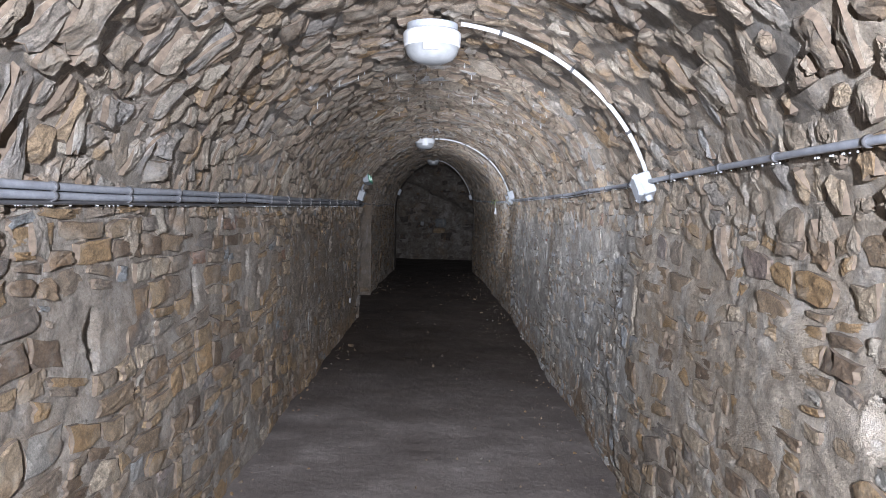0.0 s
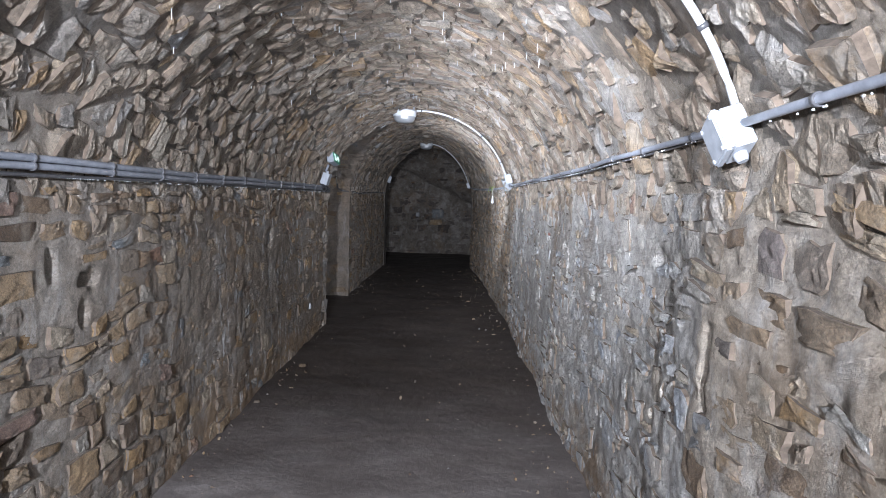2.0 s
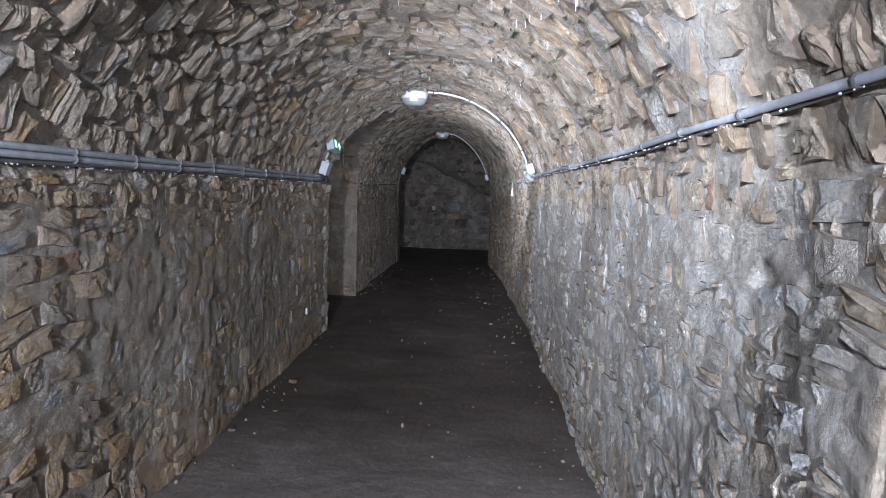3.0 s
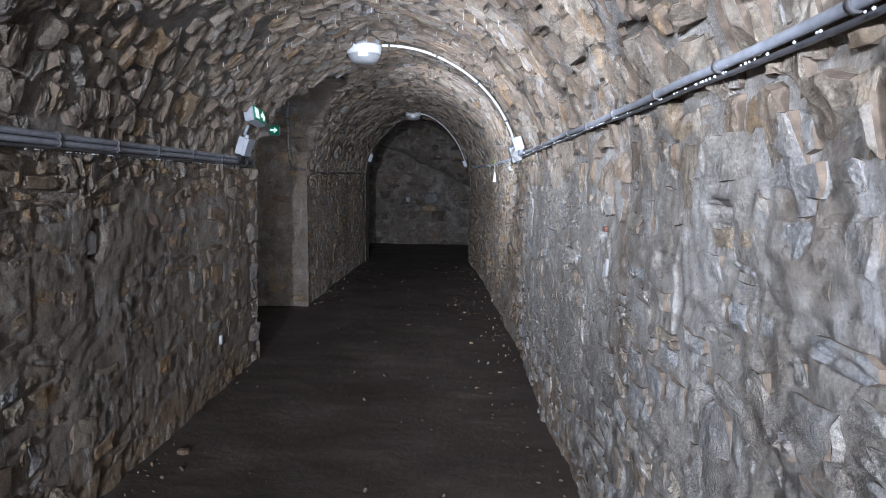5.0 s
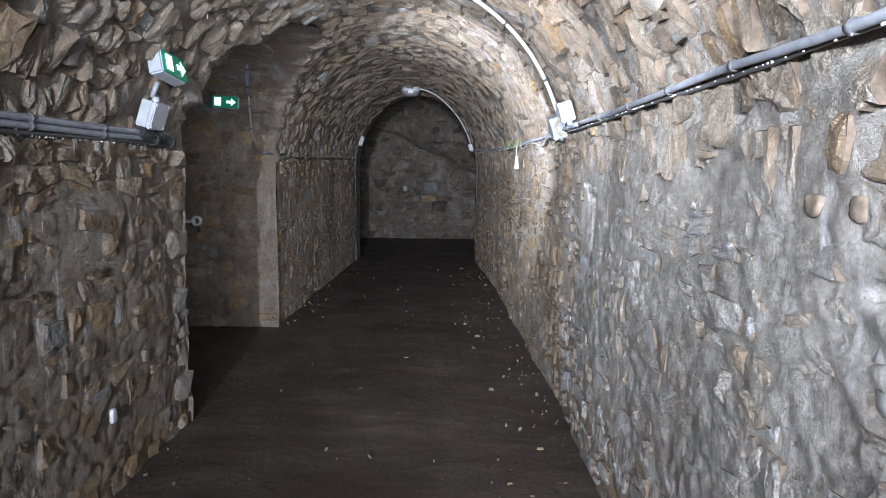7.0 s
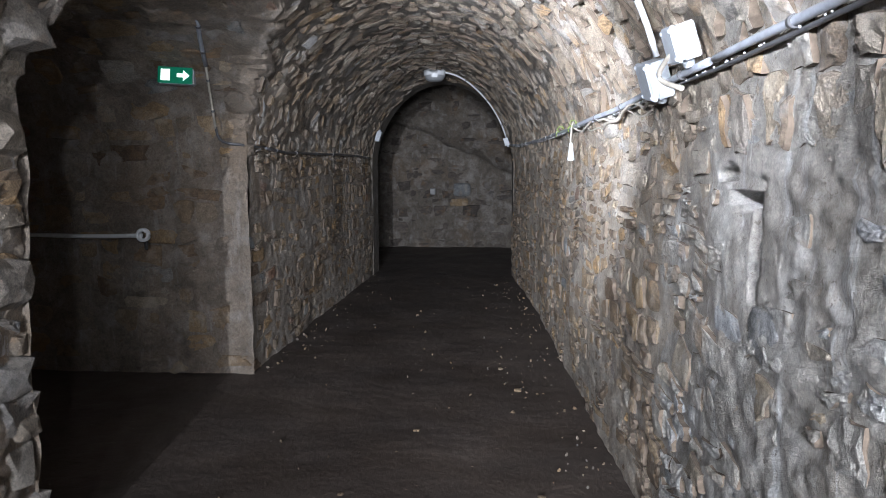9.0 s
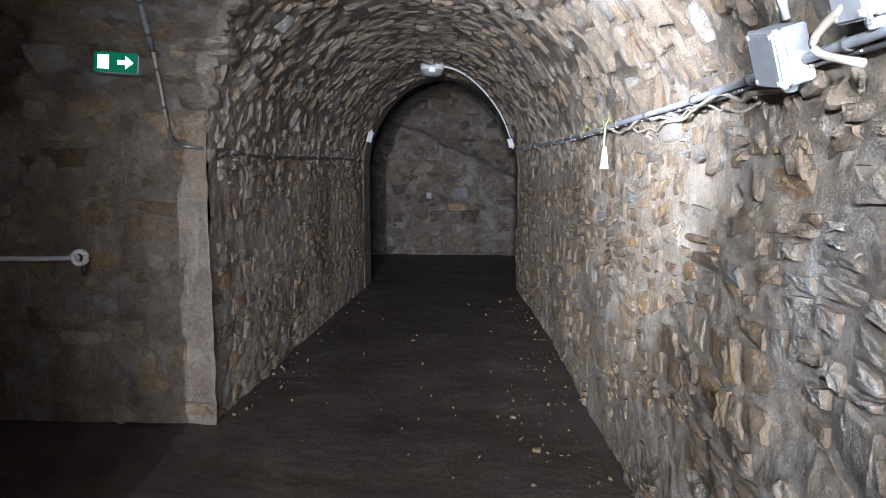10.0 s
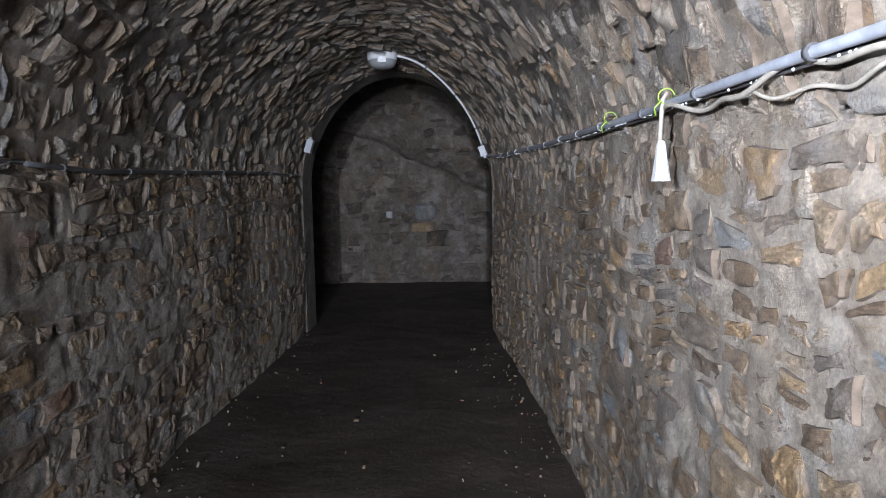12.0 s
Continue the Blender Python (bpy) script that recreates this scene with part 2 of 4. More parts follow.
SIDE_A, SIDE_B, SIDE_SPRING, SIDE_RISE, SIDE_END = 9.72, 12.2, 1.55, 0.8, -5.0


def x_left(y):
    return np.interp(y, [0, 5, 8, 9.7, 12.2, 14, 17.1], [-1.11, -1.13, -1.18, -1.2, -1.32, -1.35, -1.30])


def x_right(y):
    return np.interp(y, [0, 4, 8, 11, 14, 17.1], [1.02, 0.98, 0.92, 0.86, 0.75, 0.56])


def crown(y):
    return 2.32 + 0.014 * np.maximum(y, 0)


def hall(y, u):
    """The tunnel's inner face: y along it, u metres up the left wall, over the vault and down the right wall."""
    xl, xr = x_left(y), x_right(y)
    th = np.pi * np.clip((u - SPRING) / ARC, 0, 1)
    x = (xl + xr) / 2 - (xr - xl) / 2 * np.cos(th)
    z = np.minimum(np.minimum(u, FULL - u), SPRING) + (crown(y) - SPRING) * np.sin(th) ** 1.15
    return np.stack([x, y + 0 * x, z], -1)


def vault_z(x, y):
    xl, xr = x_left(y), x_right(y)
    d = np.clip((2 * x - xl - xr) / (xr - xl), -1, 1)
    return np.where((x > xl) & (x < xr), SPRING + (crown(y) - SPRING) * (1 - d * d) ** 0.575, -1)


def side_z(y):
    d = (2 * y - SIDE_A - SIDE_B) / (SIDE_B - SIDE_A)
    return np.where(np.abs(d) < 1, SIDE_SPRING + SIDE_RISE * np.sqrt(np.maximum(0, 1 - d * d)), -1)


def passage(x, u):
    """The side passage's inner face, x along it: up its near wall, over and down its far wall."""
    arc = 3.0
    th = np.pi * np.clip((u - SIDE_SPRING) / arc, 0, 1)
    y = (SIDE_A + SIDE_B) / 2 - (SIDE_B - SIDE_A) / 2 * np.cos(th)
    z = np.minimum(np.minimum(u, 2 * SIDE_SPRING + arc - u), SIDE_SPRING) + SIDE_RISE * np.sin(th)
    return np.stack([x + 0 * y, y, z], -1)


SIDE_FULL = 2 * SIDE_SPRING + 3.0


def inward(face, a, u, flip):
    e = 0.01
    n = np.cross(face(a + e, u) - face(a - e, u), face(a, u + e) - face(a, u - e))
    n = n / np.maximum(np.linalg.norm(n, axis=-1, keepdims=True), 1e-9)
    return -n if flip else n


# hollows where stones have fallen out: side, y, z, half length, half height, depth
HOLLOWS = [("r", 6.16, 1.185, 0.10, 0.025, 0.10), ("r", 6.0, 1.11, 0.024, 0.10, 0.16), ("r", 5.72, 1.34, 0.09, 0.02, 0.08),
           ("r", 6.86, 1.06, 0.026, 0.13, 0.18), ("r", 7.0, 1.2, 0.07, 0.025, 0.09), ("r", 1.56, 1.05, 0.07, 0.06, 0.09), ("r", 3.54, 1.03, 0.024, 0.11, 0.16),
           ("r", 4.2, 1.275, 0.05, 0.025, 0.06), ("l", 4.33, 1.13, 0.07, 0.03, 0.09), ("l", 4.28, 1.0, 0.03, 0.05, 0.09), ("l", 2.33, 1.07, 0.035, 0.09, 0.09),
           ("l", 3.27, 1.13, 0.03, 0.08, 0.08), ("l", 4.1, 1.2, 0.03, 0.05, 0.07), ("l", 7.2, 1.14, 0.08, 0.07, 0.13), ("l", 9.0, 1.12, 0.03, 0.06, 0.06),
           ("r", 9.22, 1.15, 0.022, 0.15, 0.2), ("r", 9.34, 1.27, 0.10, 0.022, 0.10), ("r", 9.46, 1.335, 0.07, 0.02, 0.08), ("r", 10.4, 1.32, 0.03, 0.03, 0.05),
           ("r", 12.45, 1.34, 0.05, 0.03, 0.06), ("r", 11.1, 1.55, 0.10, 0.03, 0.07), ("l", 12.75, 1.35, 0.03, 0.08, 0.06)]


def hollow_at(y, u):
    out = 0 * y
    for s, hy, hz, ry, rz, d in HOLLOWS:
        hu = hz if s == "l" else FULL - hz
        r2 = ((y - hy) / ry) ** 2 + ((u - hu) / rz) ** 2
        out = np.maximum(out, 1.7 * d * np.clip((1.25 + 0.5 * vnoise(y * 23, u * 23, 77) - r2) * 2.5, 0, 1))
    return out


def swell(y, u):
    """Large unevenness of the masonry, inwards positive."""
    out = 0.026 * fbm(y * 1.1, u * 1.3, 3, 2)
    z_right = FULL - u
    ledge = np.clip((4.0 + 0.10 * vnoise(u * 5, y * 2, 9) - y) / 0.07, 0, 1) * np.clip((1.27 + 0.05 * vnoise(y * 4, u, 8) - z_right) / 0.06, 0, 1) * (z_right < 1.6)
    return out + 0.025 * ledge


def smeared(y, u):
    """1 where the mortar covers the stones, 0 where the joints are washed out."""
    right = np.clip((u - SPRING - 0.8 * ARC) / 0.4, 0, 1)
    k = np.interp(y, [0, 3.6, 4.6, 9.2, 10.2, 18], [0.5, 0.5, 0.68, 0.68, 0.5, 0.5]) * right
    left = np.clip((SPRING + 0.1 - u) / 0.4, 0, 1) * np.interp(y, [0, 4.5, 6, 9.7, 12, 18], [0.45, 0.45, 0.8, 0.78, 0.6, 0.55])
    return np.clip(k + left + 0.25 * fbm(y * 0.9, u * 1.2, 31, 3), 0, 1)


def skin(y, u):
    """Relief of the mortar bed."""
    s = smeared(y, u)
    rough = fbm(y * 5, u * 9, 5, 4)
    vault = np.clip((np.minimum(u, FULL - u) - SPRING) / 0.3, 0, 1)
    ridge = 1 - 2 * np.abs(vnoise(y * 4 + vnoise(y * 3, u * 3, 12), u * 8, 13))
    bare = np.maximum(np.clip((SPRING + 0.72 * ARC - u) / 0.5, 0.25, 1), np.clip((y - 3.8) / 0.8, 0, 1))
    washed = 0.016 + 0.030 * np.clip(0.3 + fbm(y * 2.3, u * 2.3, 19, 3), 0, 1)
    crust = np.clip((u - SPRING - 0.85 * ARC) / 0.3, 0, 1) * np.clip((y - 3.6) / 0.6, 0, 1) * np.clip((9.9 - y) / 0.6, 0, 1) + np.clip((SPRING - u) / 0.2, 0, 1) * np.clip((y - 5.2) / 0.6, 0, 1) * (y < 9.7)
    return swell(y, u) - hollow_at(y, u) + 0.005 * crust * (0.5 - np.abs(vnoise(y * 21, u * 25, 16)) - 0.5 * np.abs(vnoise(y * 11, u * 17, 17))) - 0.012 * (1 - s) * (1 - vault) - washed * bare * np.interp(y, [10.5, 12.5], [1, 0.4]) * vault + 0.0055 * rough + 0.002 * ridge + (0.004 + 0.003 * s) * fbm(y * 15, u * 27, 15, 2)


def sheet(face, a, u, relief, flip, keep=None):
    """A grid over the face: verts and quads."""
    A, U = np.meshgrid(a, u, indexing="ij")
    P = face(A, U) + inward(face, A, U, flip) * relief(A, U)[..., None]
    na, nu = A.shape
    i = np.arange(na * nu).reshape(na, nu)
    q = np.stack([i[:-1, :-1], i[1:, :-1], i[1:, 1:], i[:-1, 1:]], -1).reshape(-1, 4)
    if keep is not None:
        k = keep(face(A, U)).reshape(-1)
        q = q[k[q].all(1)]
    return P.reshape(-1, 3), (q if not flip else q[:, ::-1])


def in_hall_kept(P):
    """Of the tunnel's face, what the side passage does not cut away."""
    return ~((P[..., 0] < 0) & (P[..., 2] < side_z(P[..., 1])))


def in_passage_kept(P):
    x, y, z = P[..., 0], P[..., 1], P[..., 2]
    return (x < x_left(y) + 0.015) | (z > vault_z(x, y) - 0.015)


def outer(face, a, u, flip, thick, keep=None):
    v, q = sheet(face, a, u, lambda A, U: 0 * A - thick, flip, keep)
    return v, q[:, ::-1]


def joined(sets):
    verts, quads, n = [], [], 0
    for v, q in sets:
        verts.append(v)
        quads.append(q + n)
        n += len(v)
    return np.concatenate(verts), np.concatenate(quads)


# ---------------------------------------------------------------- stones
def rows_of_cells(rng, a0, a1, u0, u1, row, length, along_u=False):
    """Uneven courses: corner arrays (n, 4, 2) in (a, u)."""
    if along_u:
        c = rows_of_cells(rng, u0, u1, a0, a1, row, length)
        return c[:, ::-1, ::-1]
    cells, v = [], u0
    while v < u1 - 0.02:
        h = min(rng.uniform(*row), u1 - v)
        s = a0 - rng.uniform(0, length[1])
        while s < a1:
            w = rng.uniform(*length)
            if h > 1.2 * row[0] and rng.uniform() < 0.22:
                k = rng.uniform(0.4, 0.6)
                cells += [[(s, v), (s + w, v), (s + w, v + k * h), (s, v + k * h)], [(s, v + k * h), (s + w, v + k * h), (s + w, v + h), (s, v + h)]]
            else:
                cells.append([(s, v), (s + w, v), (s + w, v + h), (s, v + h)])
            s += w
        v += h
    return np.array(cells)


RING = 12
LEVELS = ((1.0, -1.2), (1.0, 0.45), (0.95, 0.88), (0.76, 1.0), (0.38, 1.0))


def stone_cloud(rng, cells, face, relief, flip, high, gap, top, wobble=0.026, lean=0.13, chip=1.0):
    """Broken, flat-faced stones bedded in the face: points (n, k, 3). top: mean and spread of their height over the face."""
    n = len(cells)

    def warp(c):
        a, u = c[..., 0], c[..., 1]
        return np.stack([wobble * (1.3 * vnoise(a * 7, u * 7, 41) + 2.0 * vnoise(a * 2.1, u * 2.1, 43)), wobble * (1.3 * vnoise(a * 7, u * 7, 42) + 2.2 * vnoise(a * 2.1, u * 2.1, 44))], -1)

    C = cells + warp(cells) + rng.uniform(-wobble * 0.55, wobble * 0.55, cells.shape)
    mid = C.mean(1, keepdims=True)
    t = np.arange(RING) / RING * 4
    k, f = t.astype(int), t - t.astype(int)
    line = C[:, k] * (1 - f)[None, :, None] + C[:, (k + 1) % 4] * f[None, :, None]
    size = np.linalg.norm(C[:, 2] - C[:, 0], axis=1)[:, None, None]
    off = line - mid
    r = np.linalg.norm(off, axis=2, keepdims=True)
    cut = rng.uniform(0.78, 1.05, (n, RING, 1)) * size * 0.5
    off = off * np.minimum(1, cut / r) ** 0.8 * (1 + rng.uniform(-0.16, 0.10, (n, RING, 1)))
    r = np.linalg.norm(off, axis=2, keepdims=True)
    off = off * np.maximum(0.35, (r - gap * rng.uniform(0.4, 1.8, (n, 1, 1))) / r)
    hgt = rng.uniform(*high, (n, 1))
    tilt = rng.normal(0, lean, (n, 2))
    cuts = rng.normal(0, chip, (n, 3, 2)) * rng.uniform(0.15, 0.9, (n, 3, 1))
    rise = rng.uniform(0.0, 0.35, (n, 3))
    pts, lift = [], []
    for scale, level in LEVELS + ((0.0, 1.0),):
        o = off * scale
        if 0 < scale < 0.95:
            o = o + rng.normal(0, 0.05, (n, 1, 2)) * size * (1 - scale)
        pts.append(mid + o if scale else mid)
        if not scale:
            o = o[:, :1]
        z = np.full(o.shape[:2], level)
        if level > 0:
            for j in range(3):
                z = np.minimum(z, 1 + rise[:, j:j + 1] - np.maximum(0, (cuts[:, None, j] * o).sum(2) / (0.35 * size[:, :, 0])))
            z = np.maximum(z, -0.4) + rng.normal(0, 0.08, z.shape) * (level > 0.3)
        lift.append(hgt * (z - 1) + (tilt[:, None] * o).sum(2) * (level > 0))
    uv, z = np.concatenate(pts, 1), np.concatenate(lift, 1)
    mu = mid[:, 0]
    mean, spread = top(mu[:, 0], mu[:, 1])
    z = z + (relief(mu[:, 0], mu[:, 1]) + mean + spread * rng.normal(0, 1, n))[:, None]
    A, U = uv[..., 0], uv[..., 1]
    return face(A, U) + inward(face, A, U, flip) * z[..., None], mu


def stone_faces(flip):
    quads, tris, L = [], [], len(LEVELS)
    for l in range(L - 1):
        for j in range(RING):
            a, b = l * RING + j, l * RING + (j + 1) % RING
            quads.append((a, b, b + RING, a + RING))
    for j in range(RING):
        tris.append(((L - 1) * RING + j, (L - 1) * RING + (j + 1) % RING, L * RING))
    q, t = np.array(quads), np.array(tris)
    return (q[:, ::-1], t[:, ::-1]) if flip else (q, t)


def stone_mesh(P, flip):
    """Many stones in one: verts, quads, tris."""
    n, k, _ = P.shape
    q, t = stone_faces(flip)
    step = (np.arange(n) * k)[:, None, None]
    return P.reshape(-1, 3), (q[None] + step).reshape(-1, 4), (t[None] + step).reshape(-1, 3)


def shaded_rims(count):
    """Material slots of that many stones: 1 on the rims, coloured dark as the joint's shadow."""
    one = np.repeat(np.arange(len(LEVELS) - 1) == 1, RING)
    return np.concatenate([np.tile(one, count), np.zeros(count * RING, bool)])


def lay_stones(parent, P, flip, singles, coated, label):
    """The picked stones as pieces of their own, the others joined, those under calcite apart."""
    q, t = stone_faces(flip)
    for p, pale in zip(P[singles], coated[singles]):
        c = p.mean(0)
        ob = new("stone", mesh_np("stone", p - c, [q, t], False, [STONE_PALE_PIECE if pale else STONE_PIECE, RIM_SHADE], shaded_rims(1)))
        ob.location = c
        ob.parent = parent
    for pale in (False, True):
        pick = ~singles & (coated == pale)
        if pick.any():
            v, qq, tt = stone_mesh(P[pick], flip)
            rest = new("stones", mesh_np("stones", v, [qq, tt], False, [STONE_PALE if pale else STONE, RIM_SHADE], shaded_rims(int(pick.sum()))))
            rest.parent = parent
            tagged(rest, label="many pale stones under a crust of calcite" if pale else label, kind="stuff")


rng = np.random.default_rng(7)
STEP = 0.0145
ys = np.concatenate([np.arange(Y0, 0.8, 0.09), np.arange(0.8, Y1 - 0.01, STEP), [Y1]])
ys_far = np.arange(Y0, Y1 + 0.1, 0.3)


def nearest(mu, count, lo, hi, pull):
    """The stones of a stretch of the plan: as many as are wanted, those next to the height pull first."""
    inside = (mu[:, 0] > lo) & (mu[:, 0] < hi)
    order = np.argsort(np.where(inside, np.abs(mu[:, 1] - pull), 99))
    pick = np.zeros(len(mu), bool)
    pick[order[:count]] = True
    return pick & inside


def build_wall(name, side, u0, u1, label, cells):
    us = np.arange(u0, u1 + 1e-6, STEP)
    us[-1] = u1
    keep = in_hall_kept if side == "l" else None
    v, q = joined([sheet(hall, ys, us, skin, False, keep), outer(hall, ys_far[ys_far < SIDE_A] if side == "l" else ys_far, np.array([u0, u1]), False, 0.4)])
    mid = v[q].mean(1)
    edge = 0.5 * fbm(mid[:, 1] * 1.3, mid[:, 2] * 1.7, 51, 4)
    coat = (mid[:, 1] + edge > (3.9 if side == "r" else 5.2)) & (mid[:, 1] + edge < 9.7)
    wall = tagged(new(name, mesh_np(name, v, [q], True, [MORTAR, MORTAR_RUNS] if side == "l" else [MORTAR_TAN, MORTAR_PALE], coat)), label=label, category="wall", kind="structure")
    P, mu = stone_cloud(rng, cells, hall, swell, False, (0.025, 0.04), 0.008 if side == "l" else 0.012, lambda y, u: (0.014 - 0.018 * smeared(y, u), 0.005), 0.022, 0.05, 0.6)
    high = P[..., 2] if side == "l" else FULL - P[..., 2]
    ok = (hollow_at(P[..., 1], high).max(1) < 0.05) & (P[..., 1].max(1) < Y1 + 0.02) & (P[..., 2].min(1) > -0.06)
    ok &= rng.uniform(0, 1, len(mu)) > 0.1
    if side == "l":
        ok &= in_hall_kept(P).all(1)
    P, mu = P[ok], mu[ok]
    return wall, P, mu


left_cells = rows_of_cells(rng, 0.5, Y1, 0.0, SPRING, (0.06, 0.14), (0.10, 0.28))
right_cells = rows_of_cells(rng, 0.5, Y1, SPRING + ARC, FULL, (0.055, 0.13), (0.09, 0.25))
wall_left, PL, muL = build_wall("wall_west", "l", 0.0, SPRING, "rough rubble stone wall with smeared lime mortar", left_cells)
wall_right, PR, muR = build_wall("wall_east", "r", SPRING + ARC, FULL, "damp rubble stone wall thick with pale mortar", right_cells)

us = np.append(np.arange(SPRING, SPRING + ARC, STEP), SPRING + ARC)
v, q = joined([sheet(hall, ys, us, skin, False, in_hall_kept), outer(hall, np.arange(Y0, Y1 + 0.05, 0.1), np.linspace(SPRING, SPRING + ARC, 40), False, 0.4, in_hall_kept)])
vault_cells = rows_of_cells(rng, 0.3, Y1, SPRING, SPRING + ARC, (0.075, 0.14), (0.09, 0.21), along_u=True)
P, mu = stone_cloud(rng, vault_cells, hall, swell, False, (0.035, 0.06), 0.008, lambda y, u: (np.interp(y, [10.5, 12.5], [0.007, 0.002]), np.interp(y, [10.5, 12.5], [0.009, 0.006])))
ok = in_hall_kept(P).all(1) & (P[..., 1].max(1) < Y1 + 0.02)
sv, sq, st = stone_mesh(P[ok], False)
mid = v[q].mean(1)
edge = fbm(mid[:, 1] * 1.7, mid[:, 2] * 2.3, 52, 4)
low = mid[:, 2] + 0.22 * edge < 1.85
along_y = mid[:, 1] + 0.5 * edge
bed = np.where(low, np.where(mid[:, 0] < 0, 2, np.where((along_y > 3.9) & (along_y < 9.7), 4, 3)), 0)
vault_mesh = mesh_np("ceiling", np.concatenate([v, sv]), [q, sq + len(v), st + len(v)], True, [MORTAR_SHADE, STONE_VAULT, MORTAR, MORTAR_TAN, MORTAR_PALE, RIM_SHADE],
                     np.concatenate([bed, np.where(shaded_rims(int(ok.sum())), 5, 1)]))
vault_mesh.polygons.foreach_set("use_smooth", np.concatenate([np.ones(len(q), bool), np.zeros(len(sq) + len(st), bool)]))
ceiling = tagged(new("ceiling", vault_mesh), label="barrel vault of rough rubble stones with open joints", category="vault", kind="structure")

# side passage
xs = np.arange(SIDE_END, -0.3, 0.03)
passage_skin = lambda a, u: 0.035 * fbm(a * 1.6, u * 1.6, 61, 3) + 0.014 * fbm(a * 9, u * 9, 62, 4)
v, q = sheet(passage, xs, np.linspace(0, SIDE_FULL, 200), passage_skin, True, in_passage_kept)
v2, q2 = outer(passage, np.arange(SIDE_END, -1.5, 0.5), np.linspace(SIDE_SPRING, SIDE_SPRING + 3.0, 12), True, 0.4)
v, q = joined([(v, q), (v2, q2)])
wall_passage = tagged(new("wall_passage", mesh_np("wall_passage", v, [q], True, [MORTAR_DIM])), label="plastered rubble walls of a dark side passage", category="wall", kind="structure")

far_cells = rows_of_cells(rng, -3.0, -1.1, SIDE_SPRING + 1.6, SIDE_FULL, (0.08, 0.2), (0.12, 0.4))
P, mu = stone_cloud(rng, far_cells, passage, lambda a, u: 0.035 * fbm(a * 1.6, u * 1.6, 61, 3), True, (0.03, 0.045), 0.008, lambda a, u: (0.004, 0.007))
ok = in_passage_kept(P).all(1) & (P[..., 2].min(1) > -0.05)
sv, sq, st = stone_mesh(P[ok], True)
rest = tagged(new("stones", mesh_np("stones", sv, [sq, st], False, [STONE])), label="many flat stones flush in the passage wall", kind="stuff")
rest.parent = wall_passage

# rough corner stones where the passage breaks through the wall and vault
corner_rng = random.Random(3)
for far in (False, True):
    bm = bmesh.new()
    z = SIDE_SPRING - 0.05 if far else 0.04
    while z < 2.3:
        half = (SIDE_B - SIDE_A) / 2 * (1 if z < SIDE_SPRING else math.sqrt(max(0.0, 1 - ((z - SIDE_SPRING) / SIDE_RISE) ** 2)))
        y = (SIDE_A + SIDE_B) / 2 + (half if far else -half)
        w, c = float(x_right(y) - x_left(y)) / 2, float(x_right(y) + x_left(y)) / 2
        x = c - w * math.sqrt(max(0.0, 1 - max(0.0, (z - SPRING) / float(crown(y) - SPRING)) ** (1 / 0.575)))
        r = corner_rng.choice((0.03, 0.045, 0.06, 0.09)) * corner_rng.uniform(0.85, 1.15)
        x, y = x - corner_rng.uniform(0.0, 0.05), y + corner_rng.uniform(-0.015, 0.05) * (0.8 if far else -1)
        made = bmesh.ops.create_icosphere(bm, subdivisions=2, radius=1)["verts"]
        sx, sy, sz = corner_rng.uniform(0.9, 1.6) * r, corner_rng.uniform(0.9, 1.6) * r, r * 0.9
        for vert in made:
            d = vert.co.copy()
            k = max(abs(d.x), abs(d.y), abs(d.z))
            d = d / (0.25 + 0.75 * k) + 0.22 * noise.noise_vector(d * 1.3 + Vector((z * 31, 7 * far, 0)))
            lift = 0.05 if z < SIDE_SPRING else 0.03
            vert.co = Vector((x - 0.55 * sx + d.x * sx, y + (0.6 if far else -0.6) * sy + d.y * sy, z + lift * (z > SIDE_SPRING) + d.z * sz))
        z += (1.15 if z < SIDE_SPRING else 0.7) * r
    me = bpy.data.meshes.new("corner_stones")
    bm.to_mesh(me)
    bm.free()
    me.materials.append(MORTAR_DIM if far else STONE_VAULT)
    ob = tagged(new("corner_stones", me), label="rough brown corner stones of the opening", kind="stuff")
    ob.parent = wall_passage

# end chamber
CH_X0, CH_X1, CH_Y, CH_TOP = -3.2, 2.6, 20.8, 3.3


def fold(x):
    return np.interp(x, [-3.2, -1.46, -0.96, -0.36, 0.23, 1.2, 2.6], [2.42, 2.27, 2.12, 1.82, 1.51, 1.1, 0.7])


def back(x, u):
    return np.stack([x, CH_Y - 0.75 * np.clip(u - fold(x), 0, 9) - 0.10 * np.clip((u - fold(x)) / 0.04, 0, 1), u + 0 * x], -1)


back_skin = lambda a, u: 0.05 * fbm(a * 1.5, u * 2.5, 71, 3) + 0.025 * fbm(a * 6, u * 9, 72, 4)
v, q = sheet(back, np.arange(CH_X0, CH_X1, 0.03), np.arange(0, CH_TOP, 0.03), back_skin, False)
wall_back = tagged(new("wall_north", mesh_np("wall_north", v, [q], True, [MORTAR_SHADE])), label="dark rubble end wall under a sloping vault edge", category="wall", kind="structure")


back_cells = rows_of_cells(rng, -2.4, 1.5, 0.0, 3.0, (0.08, 0.2), (0.14, 0.5))
P, mu = stone_cloud(rng, back_cells, back, lambda a, u: 0.05 * fbm(a * 1.5, u * 2.5, 71, 3), False, (0.05, 0.08), 0.01, lambda a, u: (0.002, 0.016))
ok = (np.abs(mu[:, 1] - fold(mu[:, 0])) > 0.1) & (P[..., 2].min(1) > -0.05)
sv, sq, st = stone_mesh(P[ok], False)
rest = tagged(new("stones", mesh_np("stones", sv, [sq, st], False, [STONE_SHADE])), label="many rubble stones of the dim end wall", kind="stuff")
rest.parent = wall_back


